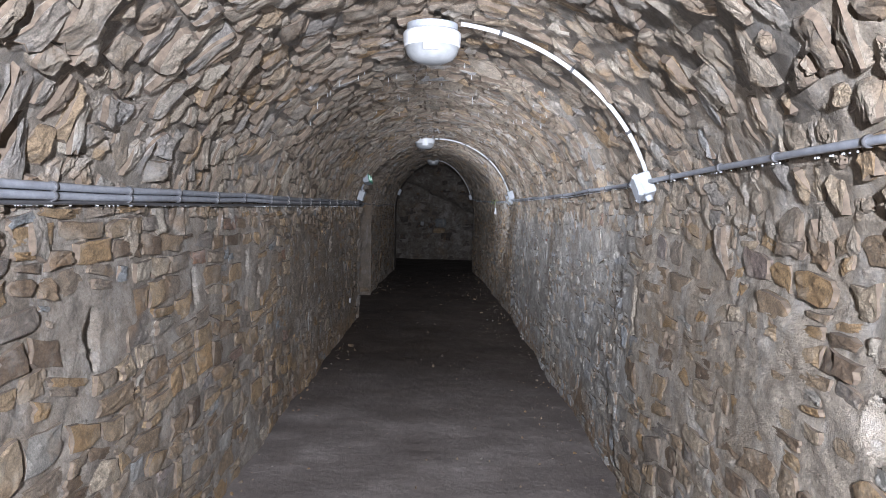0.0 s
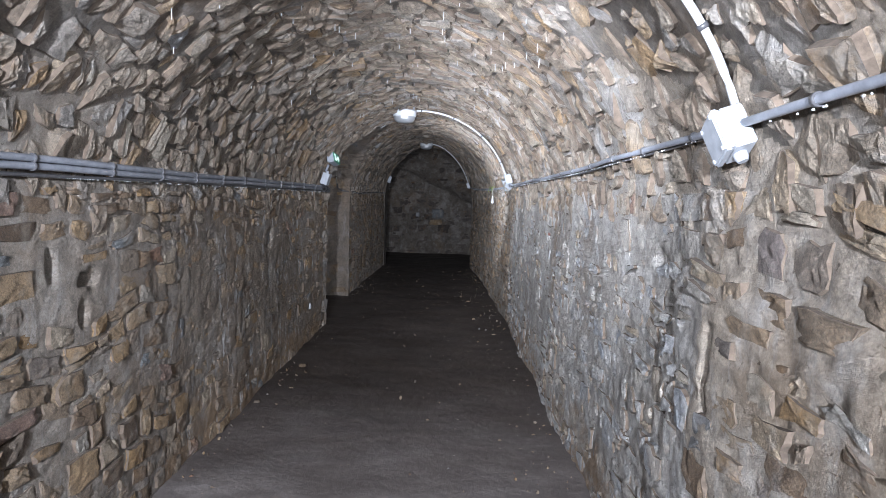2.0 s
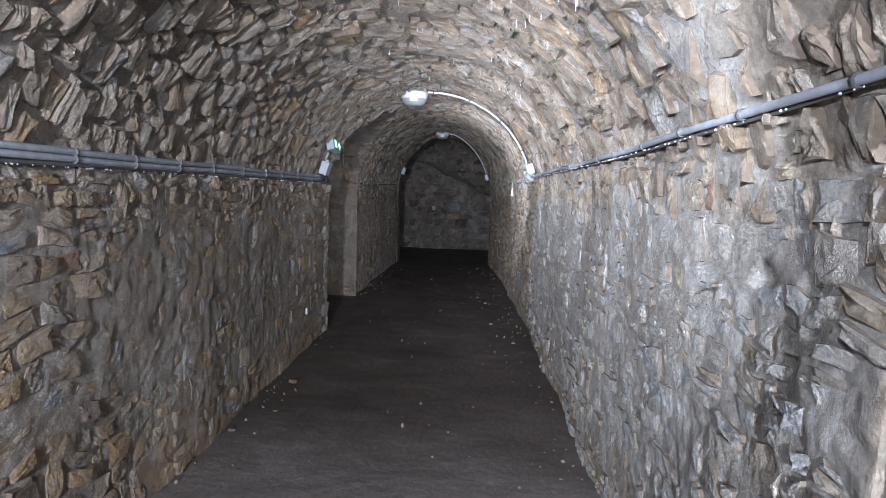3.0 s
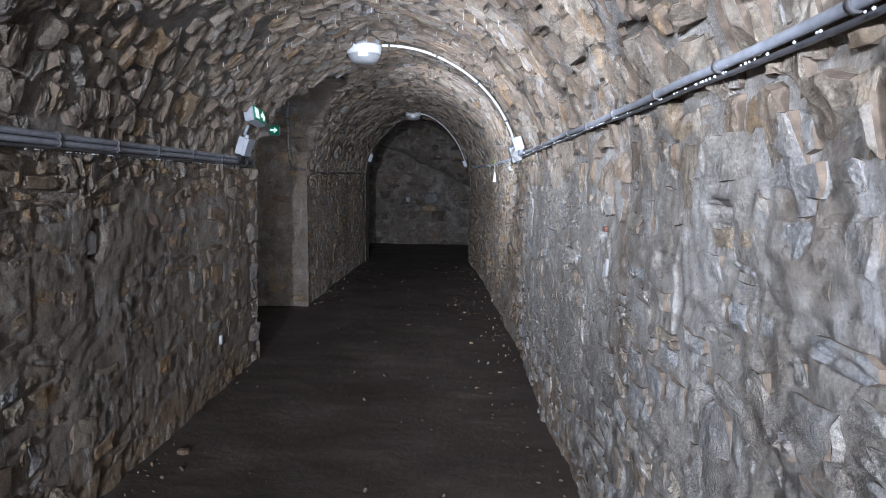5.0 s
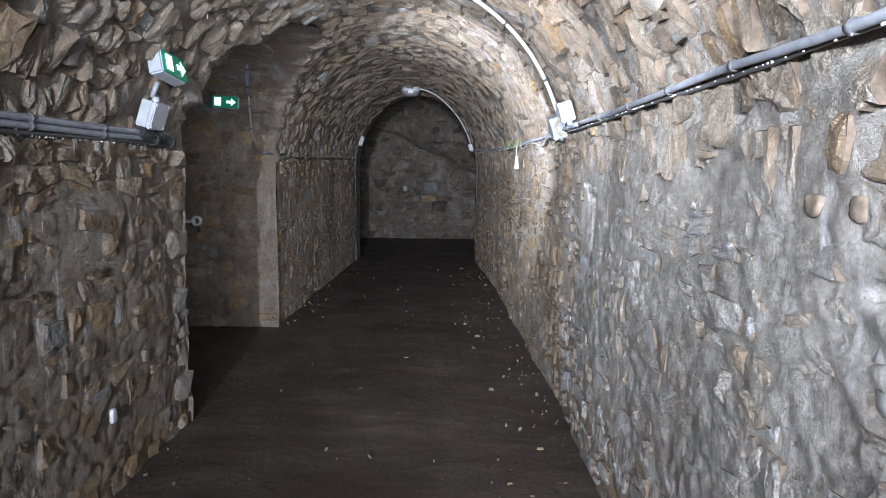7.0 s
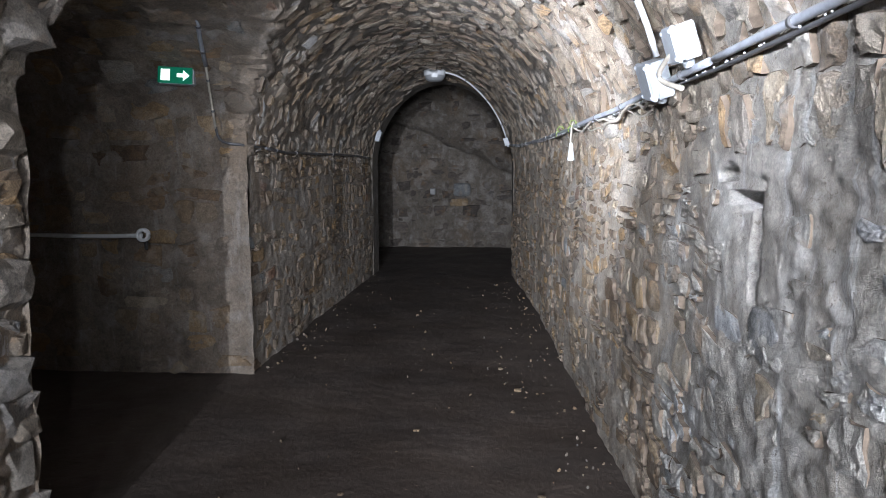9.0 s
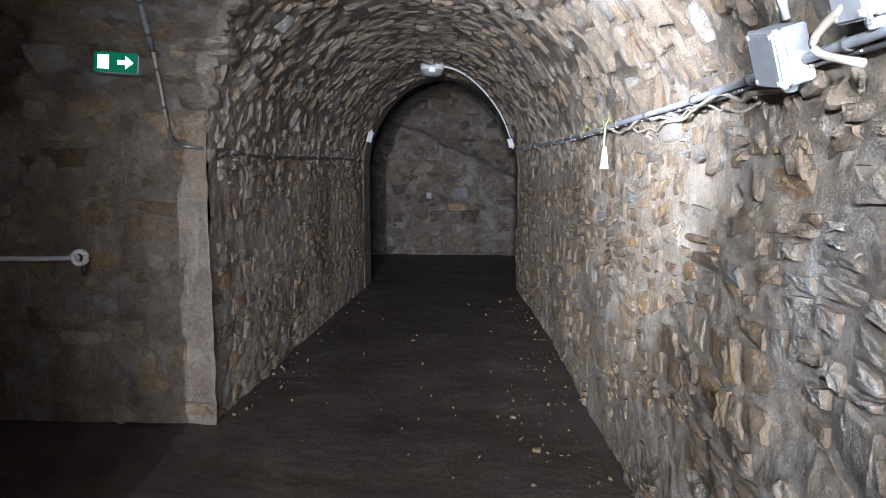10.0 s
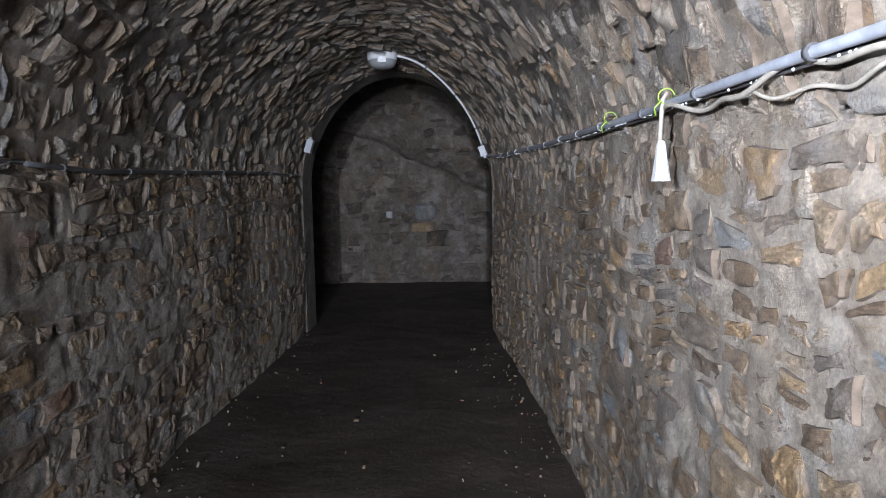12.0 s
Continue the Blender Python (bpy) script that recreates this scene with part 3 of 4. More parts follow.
def slab(name, x0, y0, z0, x1, y1, z1, material, label, category):
    bm = bmesh.new()
    bmesh.ops.create_cube(bm, size=1)
    for vert in bm.verts:
        vert.co = Vector(((x0 + x1) / 2 + vert.co.x * (x1 - x0), (y0 + y1) / 2 + vert.co.y * (y1 - y0), (z0 + z1) / 2 + vert.co.z * (z1 - z0)))
    me = bpy.data.meshes.new(name)
    bm.to_mesh(me)
    bm.free()
    me.materials.append(material)
    return tagged(new(name, me), label=label, category=category, kind="structure")


slab("wall_chamber_west", CH_X0 - 0.3, 17.1, 0, CH_X0, 21.2, CH_TOP, MORTAR_SHADE, "dark rough side wall of the end chamber", "wall")
slab("wall_chamber_east", CH_X1, 17.1, 0, CH_X1 + 0.3, 21.2, CH_TOP, MORTAR_SHADE, "dark rough side wall of the end chamber", "wall")
slab("ceiling_chamber", CH_X0 - 0.3, 17.1, CH_TOP, CH_X1 + 0.3, 21.2, CH_TOP + 0.3, MORTAR_SHADE, "dark rough ceiling of the end chamber", "ceiling")
slab("wall_south", -1.6, Y0 - 0.35, 0, 1.5, Y0 - 0.05, 2.8, MORTAR, "rough wall that closes the tunnel", "wall")
slab("wall_passage_end", SIDE_END - 0.3, SIDE_A - 0.3, 0, SIDE_END, SIDE_B + 0.3, 2.7, MORTAR_SHADE, "dark wall at the passage's end", "wall")

# the chamber's front wall with the arched way through
bm = bmesh.new()
arch = [(float(p[0]), float(p[2])) for p in hall(np.full(27, Y1), np.concatenate([[0.0], np.linspace(SPRING, SPRING + ARC, 25), [FULL]]))]
for y in (Y1, Y1 + 0.45):
    inner = [bm.verts.new((x, y, z)) for x, z in arch]
    rim = [(CH_X0, 0)] + [(CH_X0 + (CH_X1 - CH_X0) * i / 24, CH_TOP) for i in range(25)] + [(CH_X1, 0)]
    edge = [bm.verts.new((x, y, z)) for x, z in rim]
    for i in range(26):
        bm.faces.new((inner[i], inner[i + 1], edge[i + 1], edge[i]))
bm.verts.ensure_lookup_table()
for i in range(26):
    bm.faces.new((bm.verts[i], bm.verts[i + 1], bm.verts[54 + i + 1], bm.verts[54 + i]))
me = bpy.data.meshes.new("wall_arch")
bm.to_mesh(me)
bm.free()
me.materials.append(MORTAR_SHADE)
tagged(new("wall_arch", me), label="rubble wall with the arched way into the end chamber", category="wall", kind="structure")

# floor
gx, gy = np.arange(-5.2, 2.9, 0.06), np.arange(Y0 - 0.3, 21.3, 0.04)
X, Y = np.meshgrid(gx, gy, indexing="ij")
Z = 0.012 * fbm(X * 1.2, Y * 1.2, 81, 3) + 0.004 * fbm(X * 9, Y * 9, 82, 3)
i = np.arange(X.size).reshape(X.shape)
q = np.stack([i[:-1, :-1], i[1:, :-1], i[1:, 1:], i[:-1, 1:]], -1).reshape(-1, 4)
tagged(new("floor", mesh_np("floor", np.stack([X, Y, Z], -1).reshape(-1, 3), [q], True, [FLOOR])), label="trodden brown earth and concrete floor, dusty and uneven", category="floor", kind="structure")
slab("ground", -6, Y0 - 1, -0.5, 3.5, 22, -0.06, FLOOR, "packed earth under the floor", "ground")

# ---------------------------------------------------------------- materials of the fittings
def plain(name, color, rough=0.5, metal=0.0, wear=0.25, scale=30, emit=0.0, clear=0.0):
    m, nt, b = nodes_of(name)
    dirt = ramp(nt, tex_noise(nt, scale, 6, 0.65), [(0.35, grey(1 - wear)), (0.65, grey(1.05))])
    nt.links.new(mix(nt, 1.0, color, dirt, "MULTIPLY"), b.inputs["Base Color"])
    b.inputs["Roughness"].default_value, b.inputs["Metallic"].default_value = rough, metal
    b.inputs["Transmission Weight"].default_value = clear
    if emit:
        b.inputs["Emission Color"].default_value, b.inputs["Emission Strength"].default_value = (*color, 1), emit
    bumps(nt, b, [(tex_noise(nt, 160, 3, 0.6), 0.12, 0.002)])
    return m


WHITE = plain("white_plastic", (0.58, 0.59, 0.60), 0.4, wear=0.12)
FROST = plain("frosted_diffuser", (0.34, 0.35, 0.36), 0.3, wear=0.15, clear=0.25)
BOX_GREY = plain("grey_box_plastic", (0.33, 0.35, 0.38), 0.45, wear=0.2)
CABLE_GREY = plain("grey_conduit", (0.25, 0.265, 0.30), 0.35, wear=0.3, scale=22)
CABLE_DARK = plain("dark_cable", (0.07, 0.07, 0.075), 0.35)
CORD = plain("old_white_cord", (0.30, 0.275, 0.235), 0.5, wear=0.3)
BLACK = plain("black_plastic", (0.02, 0.02, 0.022), 0.4)
WATER = plain("water_drop", (0.85, 0.88, 0.9), 0.05, wear=0.0, clear=0.6)
GREEN = plain("sign_green", (0.005, 0.16, 0.085), 0.3, emit=0.06)
SIGN_WHITE = plain("sign_white", (0.75, 0.95, 0.85), 0.3, wear=0.05, emit=0.28)
TIE_LIME = plain("lime_cable_tie", (0.2, 0.33, 0.03), 0.4)
PALE = plain("pale_stone", (0.36, 0.36, 0.36), 0.75, wear=0.3, scale=12)
BRICK_RED = plain("red_brick", (0.12, 0.045, 0.03), 0.8, wear=0.4)
TAN_CHIP = plain("tan_stone", (0.17, 0.135, 0.10), 0.85, wear=0.5)
CALCITE = plain("white_calcite", (0.48, 0.49, 0.5), 0.4, wear=0.2)


def thing(name, place, label, category, group="", turn=(0, 0, 0)):
    ob = new(name)
    ob.empty_display_size = 0.05
    ob.matrix_world = pose(*place, *turn)
    return tagged(ob, label, category, group)


def box_bm(x0, y0, z0, x1, y1, z1, bevel=0.0):
    bm = bmesh.new()
    bmesh.ops.create_cube(bm, size=1)
    for vert in bm.verts:
        vert.co = Vector(((x0 + x1) / 2 + vert.co.x * (x1 - x0), (y0 + y1) / 2 + vert.co.y * (y1 - y0), (z0 + z1) / 2 + vert.co.z * (z1 - z0)))
    if bevel:
        bmesh.ops.bevel(bm, geom=bm.edges[:], offset=bevel, segments=2, affect="EDGES")
    return bm


def lathe_bm(rings, n=40):
    """Turned shape from (radius, height) rings."""
    bm = bmesh.new()
    loops = [[bm.verts.new((r * math.cos(2 * math.pi * i / n), r * math.sin(2 * math.pi * i / n), z)) for i in range(n)] for r, z in rings]
    for a, b in zip(loops, loops[1:]):
        for i in range(n):
            bm.faces.new((a[i], a[(i + 1) % n], b[(i + 1) % n], b[i]))
    bm.faces.new(loops[-1])
    bm.faces.new(loops[0][::-1])
    bmesh.ops.recalc_face_normals(bm, faces=bm.faces)
    return bm


def tube_bm(points, radius, n=8, bm=None):
    bm = bm or bmesh.new()
    pts = [Vector(p) for p in points]
    loops = []
    for i, p in enumerate(pts):
        d = (pts[min(i + 1, len(pts) - 1)] - pts[max(i - 1, 0)]).normalized()
        side = d.cross(Vector((0.13, 0.21, 1)) if abs(d.z) < 0.9 else Vector((0, 1, 0))).normalized()
        up = side.cross(d)
        loops.append([bm.verts.new(p + radius * (math.cos(2 * math.pi * k / n) * side + math.sin(2 * math.pi * k / n) * up)) for k in range(n)])
    for a, b in zip(loops, loops[1:]):
        for k in range(n):
            f = bm.faces.new((a[k], a[(k + 1) % n], b[(k + 1) % n], b[k]))
            f.smooth = True
    bm.faces.new(loops[0][::-1])
    bm.faces.new(loops[-1])
    return bm


def u_at(z, right, y=8.0):
    """How far round the profile the height z lies on a wall or haunch."""
    if z <= SPRING:
        return FULL - z if right else z
    th = math.asin(min(1, ((z - SPRING) / (float(crown(y)) - SPRING)) ** (1 / 1.15)))
    u = SPRING + ARC * th / math.pi
    return FULL - u if right else u


def on_face(y, u, off):
    """A place off metres inside the masonry's face."""
    y, u = np.array([y], float), np.array([u], float)
    p = hall(y, u) + inward(hall, y, u, False) * (swell(y, u)[:, None] + off)
    return Vector([float(c) for c in p[0]])


# ---------------------------------------------------------------- ceiling lights
def ceiling_light(place):
    t = thing("ceiling_light", place, "unlit round white bulkhead lamp with a frosted bowl under the vault", "ceiling light", "lamps along the vault")
    part("mounting_plate", lathe_bm([(0.115, 0.0), (0.115, 0.035)]), BOX_GREY, t, smooth=False)
    part("body", lathe_bm([(0.118, 0.004), (0.128, -0.002), (0.131, -0.012), (0.127, -0.06), (0.122, -0.066), (0.118, -0.066)]), WHITE, t, "white plastic rim", smooth=False)
    part("diffuser", lathe_bm([(0.121, -0.060), (0.121, -0.070), (0.114, -0.095), (0.095, -0.118), (0.065, -0.131), (0.02, -0.136)]), FROST, t, "grey frosted bowl", smooth=True)
    part("sensor_window", box_bm(-0.034, -0.131, -0.098, 0.034, -0.108, -0.058, 0.003), WHITE, t, "small square sensor housing")
    return t


LIGHTS = [(-0.065, 3.3, 2.305), (-0.335, 9.62, 2.415), (-0.40, 16.3, 2.575)]
first_light = ceiling_light(LIGHTS[0])
for p in LIGHTS[1:]:
    copy_thing(first_light, pose(*p, 0, 0, 4))


# ---------------------------------------------------------------- junction boxes
def junction_box(place, size, turn, label, name="junction_box"):
    w, h, d = size
    t = thing(name, place, label, "junction box", "boxes on the walls", turn)
    part("body", box_bm(-w / 2, -h / 2, 0, w / 2, h / 2, d * 0.72, 0.004), BOX_GREY, t)
    part("cover", box_bm(-w / 2 - 0.002, -h / 2 - 0.002, d * 0.725, w / 2 + 0.002, h / 2 + 0.002, d, 0.005), BOX_GREY, t, "pale grey lid")
    for sx in (-1, 1):
        for sy in (-1, 1):
            bm = lathe_bm([(0.006, 0.0), (0.006, 0.003), (0.004, 0.004)], 10)
            bmesh.ops.translate(bm, verts=bm.verts, vec=(sx * (w / 2 - 0.011), sy * (h / 2 - 0.011), d))
            part("screw", bm, BOX_GREY, t)
    bm = lathe_bm([(0.017, 0.0), (0.017, 0.012), (0.013, 0.022)], 14)
    bmesh.ops.rotate(bm, verts=bm.verts, matrix=Matrix.Rotation(radians(-90), 3, "X"))
    bmesh.ops.translate(bm, verts=bm.verts, vec=(0, h / 2, d * 0.4))
    part("cable_gland", bm, BOX_GREY, t, "round grey cable gland")
    return t


def box_on(y, z, right, size, spin, label, off=0.012):
    """A box on the wall: its lid looks into the tunnel."""
    p = on_face(y, u_at(z, right, y), off)
    lean = 18 if z > 1.6 else 0
    m = (0, -90 - lean, 0) if right else (0, 90 + lean, 0)
    t = junction_box((0, 0, 0), size, (0, 0, 0), label)
    t.matrix_world = Matrix.Translation(p) @ pose(0, 0, 0, *m) @ pose(0, 0, 0, 0, 0, spin)
    return t


PALE_BOX = "pale grey plastic junction box on the rubble wall"
box_on(3.40, 1.645, True, (0.105, 0.105, 0.08), 112, PALE_BOX)
box_on(9.97, 1.655, True, (0.13, 0.12, 0.075), 80, "rust-stained white junction box on the damp wall")
box_on(9.62, 1.71, True, (0.10, 0.10, 0.07), 85, "white square junction box beside the conduit")
box_on(16.98, 1.77, True, (0.10, 0.10, 0.06), 90, PALE_BOX)
box_on(16.95, 1.85, False, (0.09, 0.13, 0.06), 90, PALE_BOX)
box_on(9.16, 1.66, False, (0.15, 0.12, 0.07), 90, "grey junction box above black plugs on the wall")


# ---------------------------------------------------------------- conduits and cables
def conduit(name, points, radius, material, label, every=0.45, clip=CABLE_DARK, category="cable", group="cables along the walls", n=8):
    t = thing(name, points[0], label, category, group)
    inv = t.matrix_world.inverted()
    pts = [inv @ Vector(p) for p in points]
    part("tube", tube_bm(pts, radius, n), material, t)
    run, nxt = 0.0, every * 0.6
    for a, b in zip(pts, pts[1:]):
        run += (b - a).length
        if every and run > nxt:
            d = (b - a).normalized()
            part("clip", tube_bm([a - d * 0.007, a + d * 0.007], radius + 0.004, 10), clip, t, "black cable tie")
            nxt = run + every
    return t


def along(y0, y1, z, right, off, step=0.12, sag=0.006, seed=0):
    return [on_face(y, u_at((z(y) if callable(z) else z) + sag * float(vnoise(np.array([y * 1.7]), np.array([9.0 + seed]), 90 + seed)[0]), right, y), off) for y in np.arange(y0, y1 + 1e-6, step)]


def height_right(y):
    return float(np.interp(y, [0, 1.7, 2.8, 5.6, 8, 11, 13, 16, 17], [1.71, 1.695, 1.675, 1.64, 1.635, 1.622, 1.63, 1.67, 1.72]))


GREY_PIPE = "grey plastic conduit beaded with water drops along the wall"
conduit("conduit", along(-3, 3.36, height_right, True, 0.026), 0.011, CABLE_GREY, GREY_PIPE)
conduit("conduit", along(3.46, 9.56, height_right, True, 0.026), 0.0105, CABLE_GREY, GREY_PIPE)
conduit("conduit", along(9.5, 16.92, height_right, True, 0.028), 0.0115, CABLE_GREY, GREY_PIPE)
conduit("cable", along(3.4, 16.9, lambda y: height_right(y) - 0.017, True, 0.014, seed=2), 0.006, CABLE_DARK, "thin dark wet cable under the conduit", 0.0)
conduit("conduit", along(-3, 9.3, 1.565, False, 0.034, seed=3), 0.0125, CABLE_GREY, GREY_PIPE)
conduit("conduit", along(-3, 9.3, 1.538, False, 0.036, seed=3), 0.0125, CABLE_GREY, GREY_PIPE)
conduit("cable", along(-3, 9.5, 1.516, False, 0.03, seed=5), 0.007, CABLE_DARK, "thin dark wet cable under the conduits", 0.0)
conduit("cable", along(12.5, 16.9, lambda y: float(np.interp(y, [12.5, 13, 15, 17], [1.535, 1.515, 1.555, 1.56])), False, 0.03, seed=6), 0.010, CABLE_DARK, "dark wet cable clipped along the wall", 0.6)

# arcs from the boxes up to the lamps
ARC_LABEL = "white conduit bent up over the vault to the lamp"
for (lx, ly, lz), (by, bz) in zip(LIGHTS, ((3.38, 1.71), (9.95, 1.72), (16.98, 1.82))):
    u0, ucx = u_at(bz, True, by), SPRING + ARC * math.acos(max(-1, min(1, (x_left(ly) + x_right(ly) - 2 * (lx + 0.13)) / (x_right(ly) - x_left(ly))))) / math.pi
    pts = [on_face(by + (ly - by) * k / 26, u0 + (ucx - u0) * k / 26, 0.026) for k in range(27)]
    conduit("lamp_conduit", pts, 0.0105, WHITE, ARC_LABEL, 0.36, group="lamp conduits")

# drops of water that hang under the cables
bm = bmesh.new()
drop_rng = random.Random(5)
for right, z, lo, hi, count in ((True, 1.622, 1.2, 16.5, 330), (False, 1.512, 1.2, 9.2, 220)):
    for _ in range(count):
        y = drop_rng.uniform(lo, hi)
        p = on_face(y, u_at(height_right(y) - 0.012 if right else z, right, y), 0.034)
        bmesh.ops.create_icosphere(bm, subdivisions=1, radius=drop_rng.uniform(0.0018, 0.0036), matrix=Matrix.Translation(p - Vector((0, 0, 0.006))))
me = bpy.data.meshes.new("water_drops")
bm.to_mesh(me)
bm.free()
me.materials.append(WATER)
tagged(new("water_drops", me), "clear water drops hanging under the cables", "water drops", kind="stuff")

# black plugs under the box beside the passage
for k, (y, z) in enumerate(((9.12, 1.55), (9.32, 1.545))):
    p = on_face(y, u_at(z, False), 0.05)
    t = thing("black_plug", p, "black plastic plug at the end of the conduits", "plug", "black plugs")
    part("body", tube_bm([(0, -0.06, 0.02), (0, 0.0, 0.0), (0, 0.07, -0.01)], 0.024, 10), BLACK, t)
    part("collar", tube_bm([(0, 0.07, -0.01), (0, 0.095, -0.013)], 0.029, 10), BLACK, t)

# cable and pipe up the corner of the side passage
corner = [(-1.29, 12.5, 1.535), (-1.30, 12.36, 1.53), (-1.33, 12.20, 1.535), (-1.363, 12.15, 1.54), (-1.41, 12.145, 1.545), (-1.447, 12.145, 1.555), (-1.475, 12.15, 1.575), (-1.488, 12.15, 1.60), (-1.495, 12.145, 1.65)]
conduit("cable", corner, 0.009, CABLE_DARK, "dark cable bent round the corner of the wall", 0.0)
conduit("riser_pipe", [(-1.496, 12.145, 1.64), (-1.497, 12.11, 1.75), (-1.493, 12.07, 1.844), (-1.478, 12.0, 1.93), (-1.462, 11.93, 2.02)], 0.009, CORD, "pale plastic conduit rising to the vault", 0.2, category="pipe")
conduit("riser_pipe", [(-1.463, 11.935, 2.01), (-1.445, 11.85, 2.08), (-1.425, 11.77, 2.135), (-1.39, 11.66, 2.19), (-1.36, 11.56, 2.235)], 0.014, CABLE_GREY, "thick grey conduit rising to the vault", 0.2, category="pipe")

# rope with a knotted end on the passage wall
t = thing("rope_handle", (-2.0, 12.15, 0.955), "white rope with a knotted end on the wall", "rope")
part("rope", tube_bm([(x, -0.05 + 0.004 * math.sin(9 * x), 0.006 * math.sin(5 * x) - 0.004) for x in np.arange(-1.6, 0.01, 0.08)], 0.014, 8), WHITE, t)
for k in range(3):
    ring = [(0.02 + 0.035 * math.cos(a), -0.06 - 0.012 * k, 0.035 * math.sin(a)) for a in np.linspace(0.3 * k, 6.0 + 0.3 * k, 14)]
    part("knot", tube_bm(ring, 0.011, 7), WHITE, t)
part("tail", tube_bm([(0.03, -0.06, -0.03), (0.035, -0.065, -0.07), (0.03, -0.06, -0.095)], 0.012, 7), BLACK, t, "dark frayed rope end")


# ---------------------------------------------------------------- exit signs
def flat_bm(shape, y):
    bm = bmesh.new()
    front = [bm.verts.new((x, y, z)) for x, z in shape]
    rear = [bm.verts.new((x, y + 0.003, z)) for x, z in shape]
    bm.faces.new(front)
    bm.faces.new(rear[::-1])
    for i in range(len(shape)):
        bm.faces.new((front[i], rear[i], rear[(i + 1) % len(shape)], front[(i + 1) % len(shape)]))
    bmesh.ops.recalc_face_normals(bm, faces=bm.faces)
    return bm


def exit_sign(m, label):
    t = thing("exit_sign", (0, 0, 0), label, "exit sign", "exit signs")
    part("housing", box_bm(-0.108, -0.04, -0.052, 0.112, 0.03, 0.052, 0.008), BOX_GREY, t, "grey plastic housing")
    part("panel", box_bm(-0.105, -0.046, -0.05, 0.105, -0.039, 0.05, 0.002), GREEN, t, "green sign panel")
    part("pictogram", flat_bm([(-0.085, -0.035), (-0.03, -0.035), (-0.03, 0.035), (-0.085, 0.035)], -0.0505), SIGN_WHITE, t, "white doorway symbol")
    part("arrow", flat_bm([(0.012, -0.012), (0.05, -0.012), (0.05, -0.034), (0.09, 0.0), (0.05, 0.034), (0.05, 0.012), (0.012, 0.012)], -0.0505), SIGN_WHITE, t, "white arrow")
    t.matrix_world = m
    return t


first_sign = exit_sign(pose(-1.675, 12.0, 1.955, -4, 3, 8), "lit green exit sign on the passage wall")
p = on_face(9.16, u_at(1.865, False), 0.03)
copy_thing(first_sign, Matrix.Translation(p) @ pose(0, 0, 0, 0, 0, 84) @ pose(0, 0, 0, -12, 8, 0))["label"] = "green exit sign on a white box under the vault"
conduit("sign_cable", [on_face(9.16, u_at(1.80 - 0.07 * k, False), 0.02) for k in range(2)], 0.012, CABLE_GREY, "short grey conduit below the exit sign", 0.0)

# ---------------------------------------------------------------- hanging socket and its cord
p = on_face(11.88, u_at(1.60, True), 0.05)
t = thing("hanging_socket", p, "white trailing socket hanging by its cord from the conduit", "socket")
part("cord", tube_bm([(0.015, 0.0, 0.05), (0.005, 0.004, 0.03), (0.0, 0.0, -0.02), (-0.004, -0.002, -0.08)], 0.006, 8), CORD, t)
bm = bmesh.new()
rows = [(0.010, 0.008, -0.075), (0.014, 0.011, -0.09), (0.018, 0.013, -0.115), (0.027, 0.018, -0.16), (0.030, 0.021, -0.178)]
loops = [[bm.verts.new((sx * b, sy * a, z)) for sx, sy in ((-1, -0.6), (-0.6, -1), (0.6, -1), (1, -0.6), (1, 0.6), (0.6, 1), (-0.6, 1), (-1, 0.6))] for a, b, z in rows]
for a, b in zip(loops, loops[1:]):
    for i in range(8):
        bm.faces.new((a[i], a[(i + 1) % 8], b[(i + 1) % 8], b[i]))
bm.faces.new(loops[0])
bmesh.ops.recalc_face_normals(bm, faces=bm.faces)
part("socket", bm, WHITE, t)
part("socket_face", box_bm(-0.017, -0.025, -0.177, 0.017, 0.025, -0.168, 0.002), BLACK, t, "black socket face")

wave = [on_face(y, u_at(1.592 + 0.014 * math.sin(y * 9.1) + 0.008 * math.sin(y * 23), True), 0.03 + 0.012 * math.sin(y * 15)) for y in np.arange(9.9, 11.95, 0.012)]
conduit("loose_cord", wave, 0.006, CORD, "loose white cord looped under the conduit", 0.0)
wave = [on_face(y, u_at(1.575 + 0.018 * math.sin(y * 7.1 + 1) + 0.007 * math.sin(y * 31), True), 0.028 + 0.01 * math.sin(y * 19)) for y in np.arange(10.2, 11.4, 0.01)]
conduit("loose_cord", wave, 0.004, CORD, "loose white cord looped under the conduit", 0.0)
conduit("loose_cord", [on_face(9.62 + 0.1 * math.sin(k / 9 * 3.1), u_at(1.69 - 0.012 * k, True), 0.07 + 0.03 * math.sin(k / 9 * 3.1)) for k in range(10)], 0.008, CORD, "white cord looped between two boxes", 0.0)
for y in (11.86, 12.45):
    p = on_face(y, u_at(1.635, True), 0.032)
    t = thing("cable_tie", p, "lime green plastic cable tie round the conduit", "cable tie", "lime ties")
    part("band", tube_bm([(0.019 * math.cos(a), 0.004 * a, 0.019 * math.sin(a)) for a in np.linspace(0, 6.28, 14)], 0.002, 6), TIE_LIME, t)
    part("tail", tube_bm([(-0.015, 0.0, -0.012), (-0.03, 0.006, -0.03), (-0.026, 0.01, -0.05)], 0.0022, 6), TIE_LIME, t)


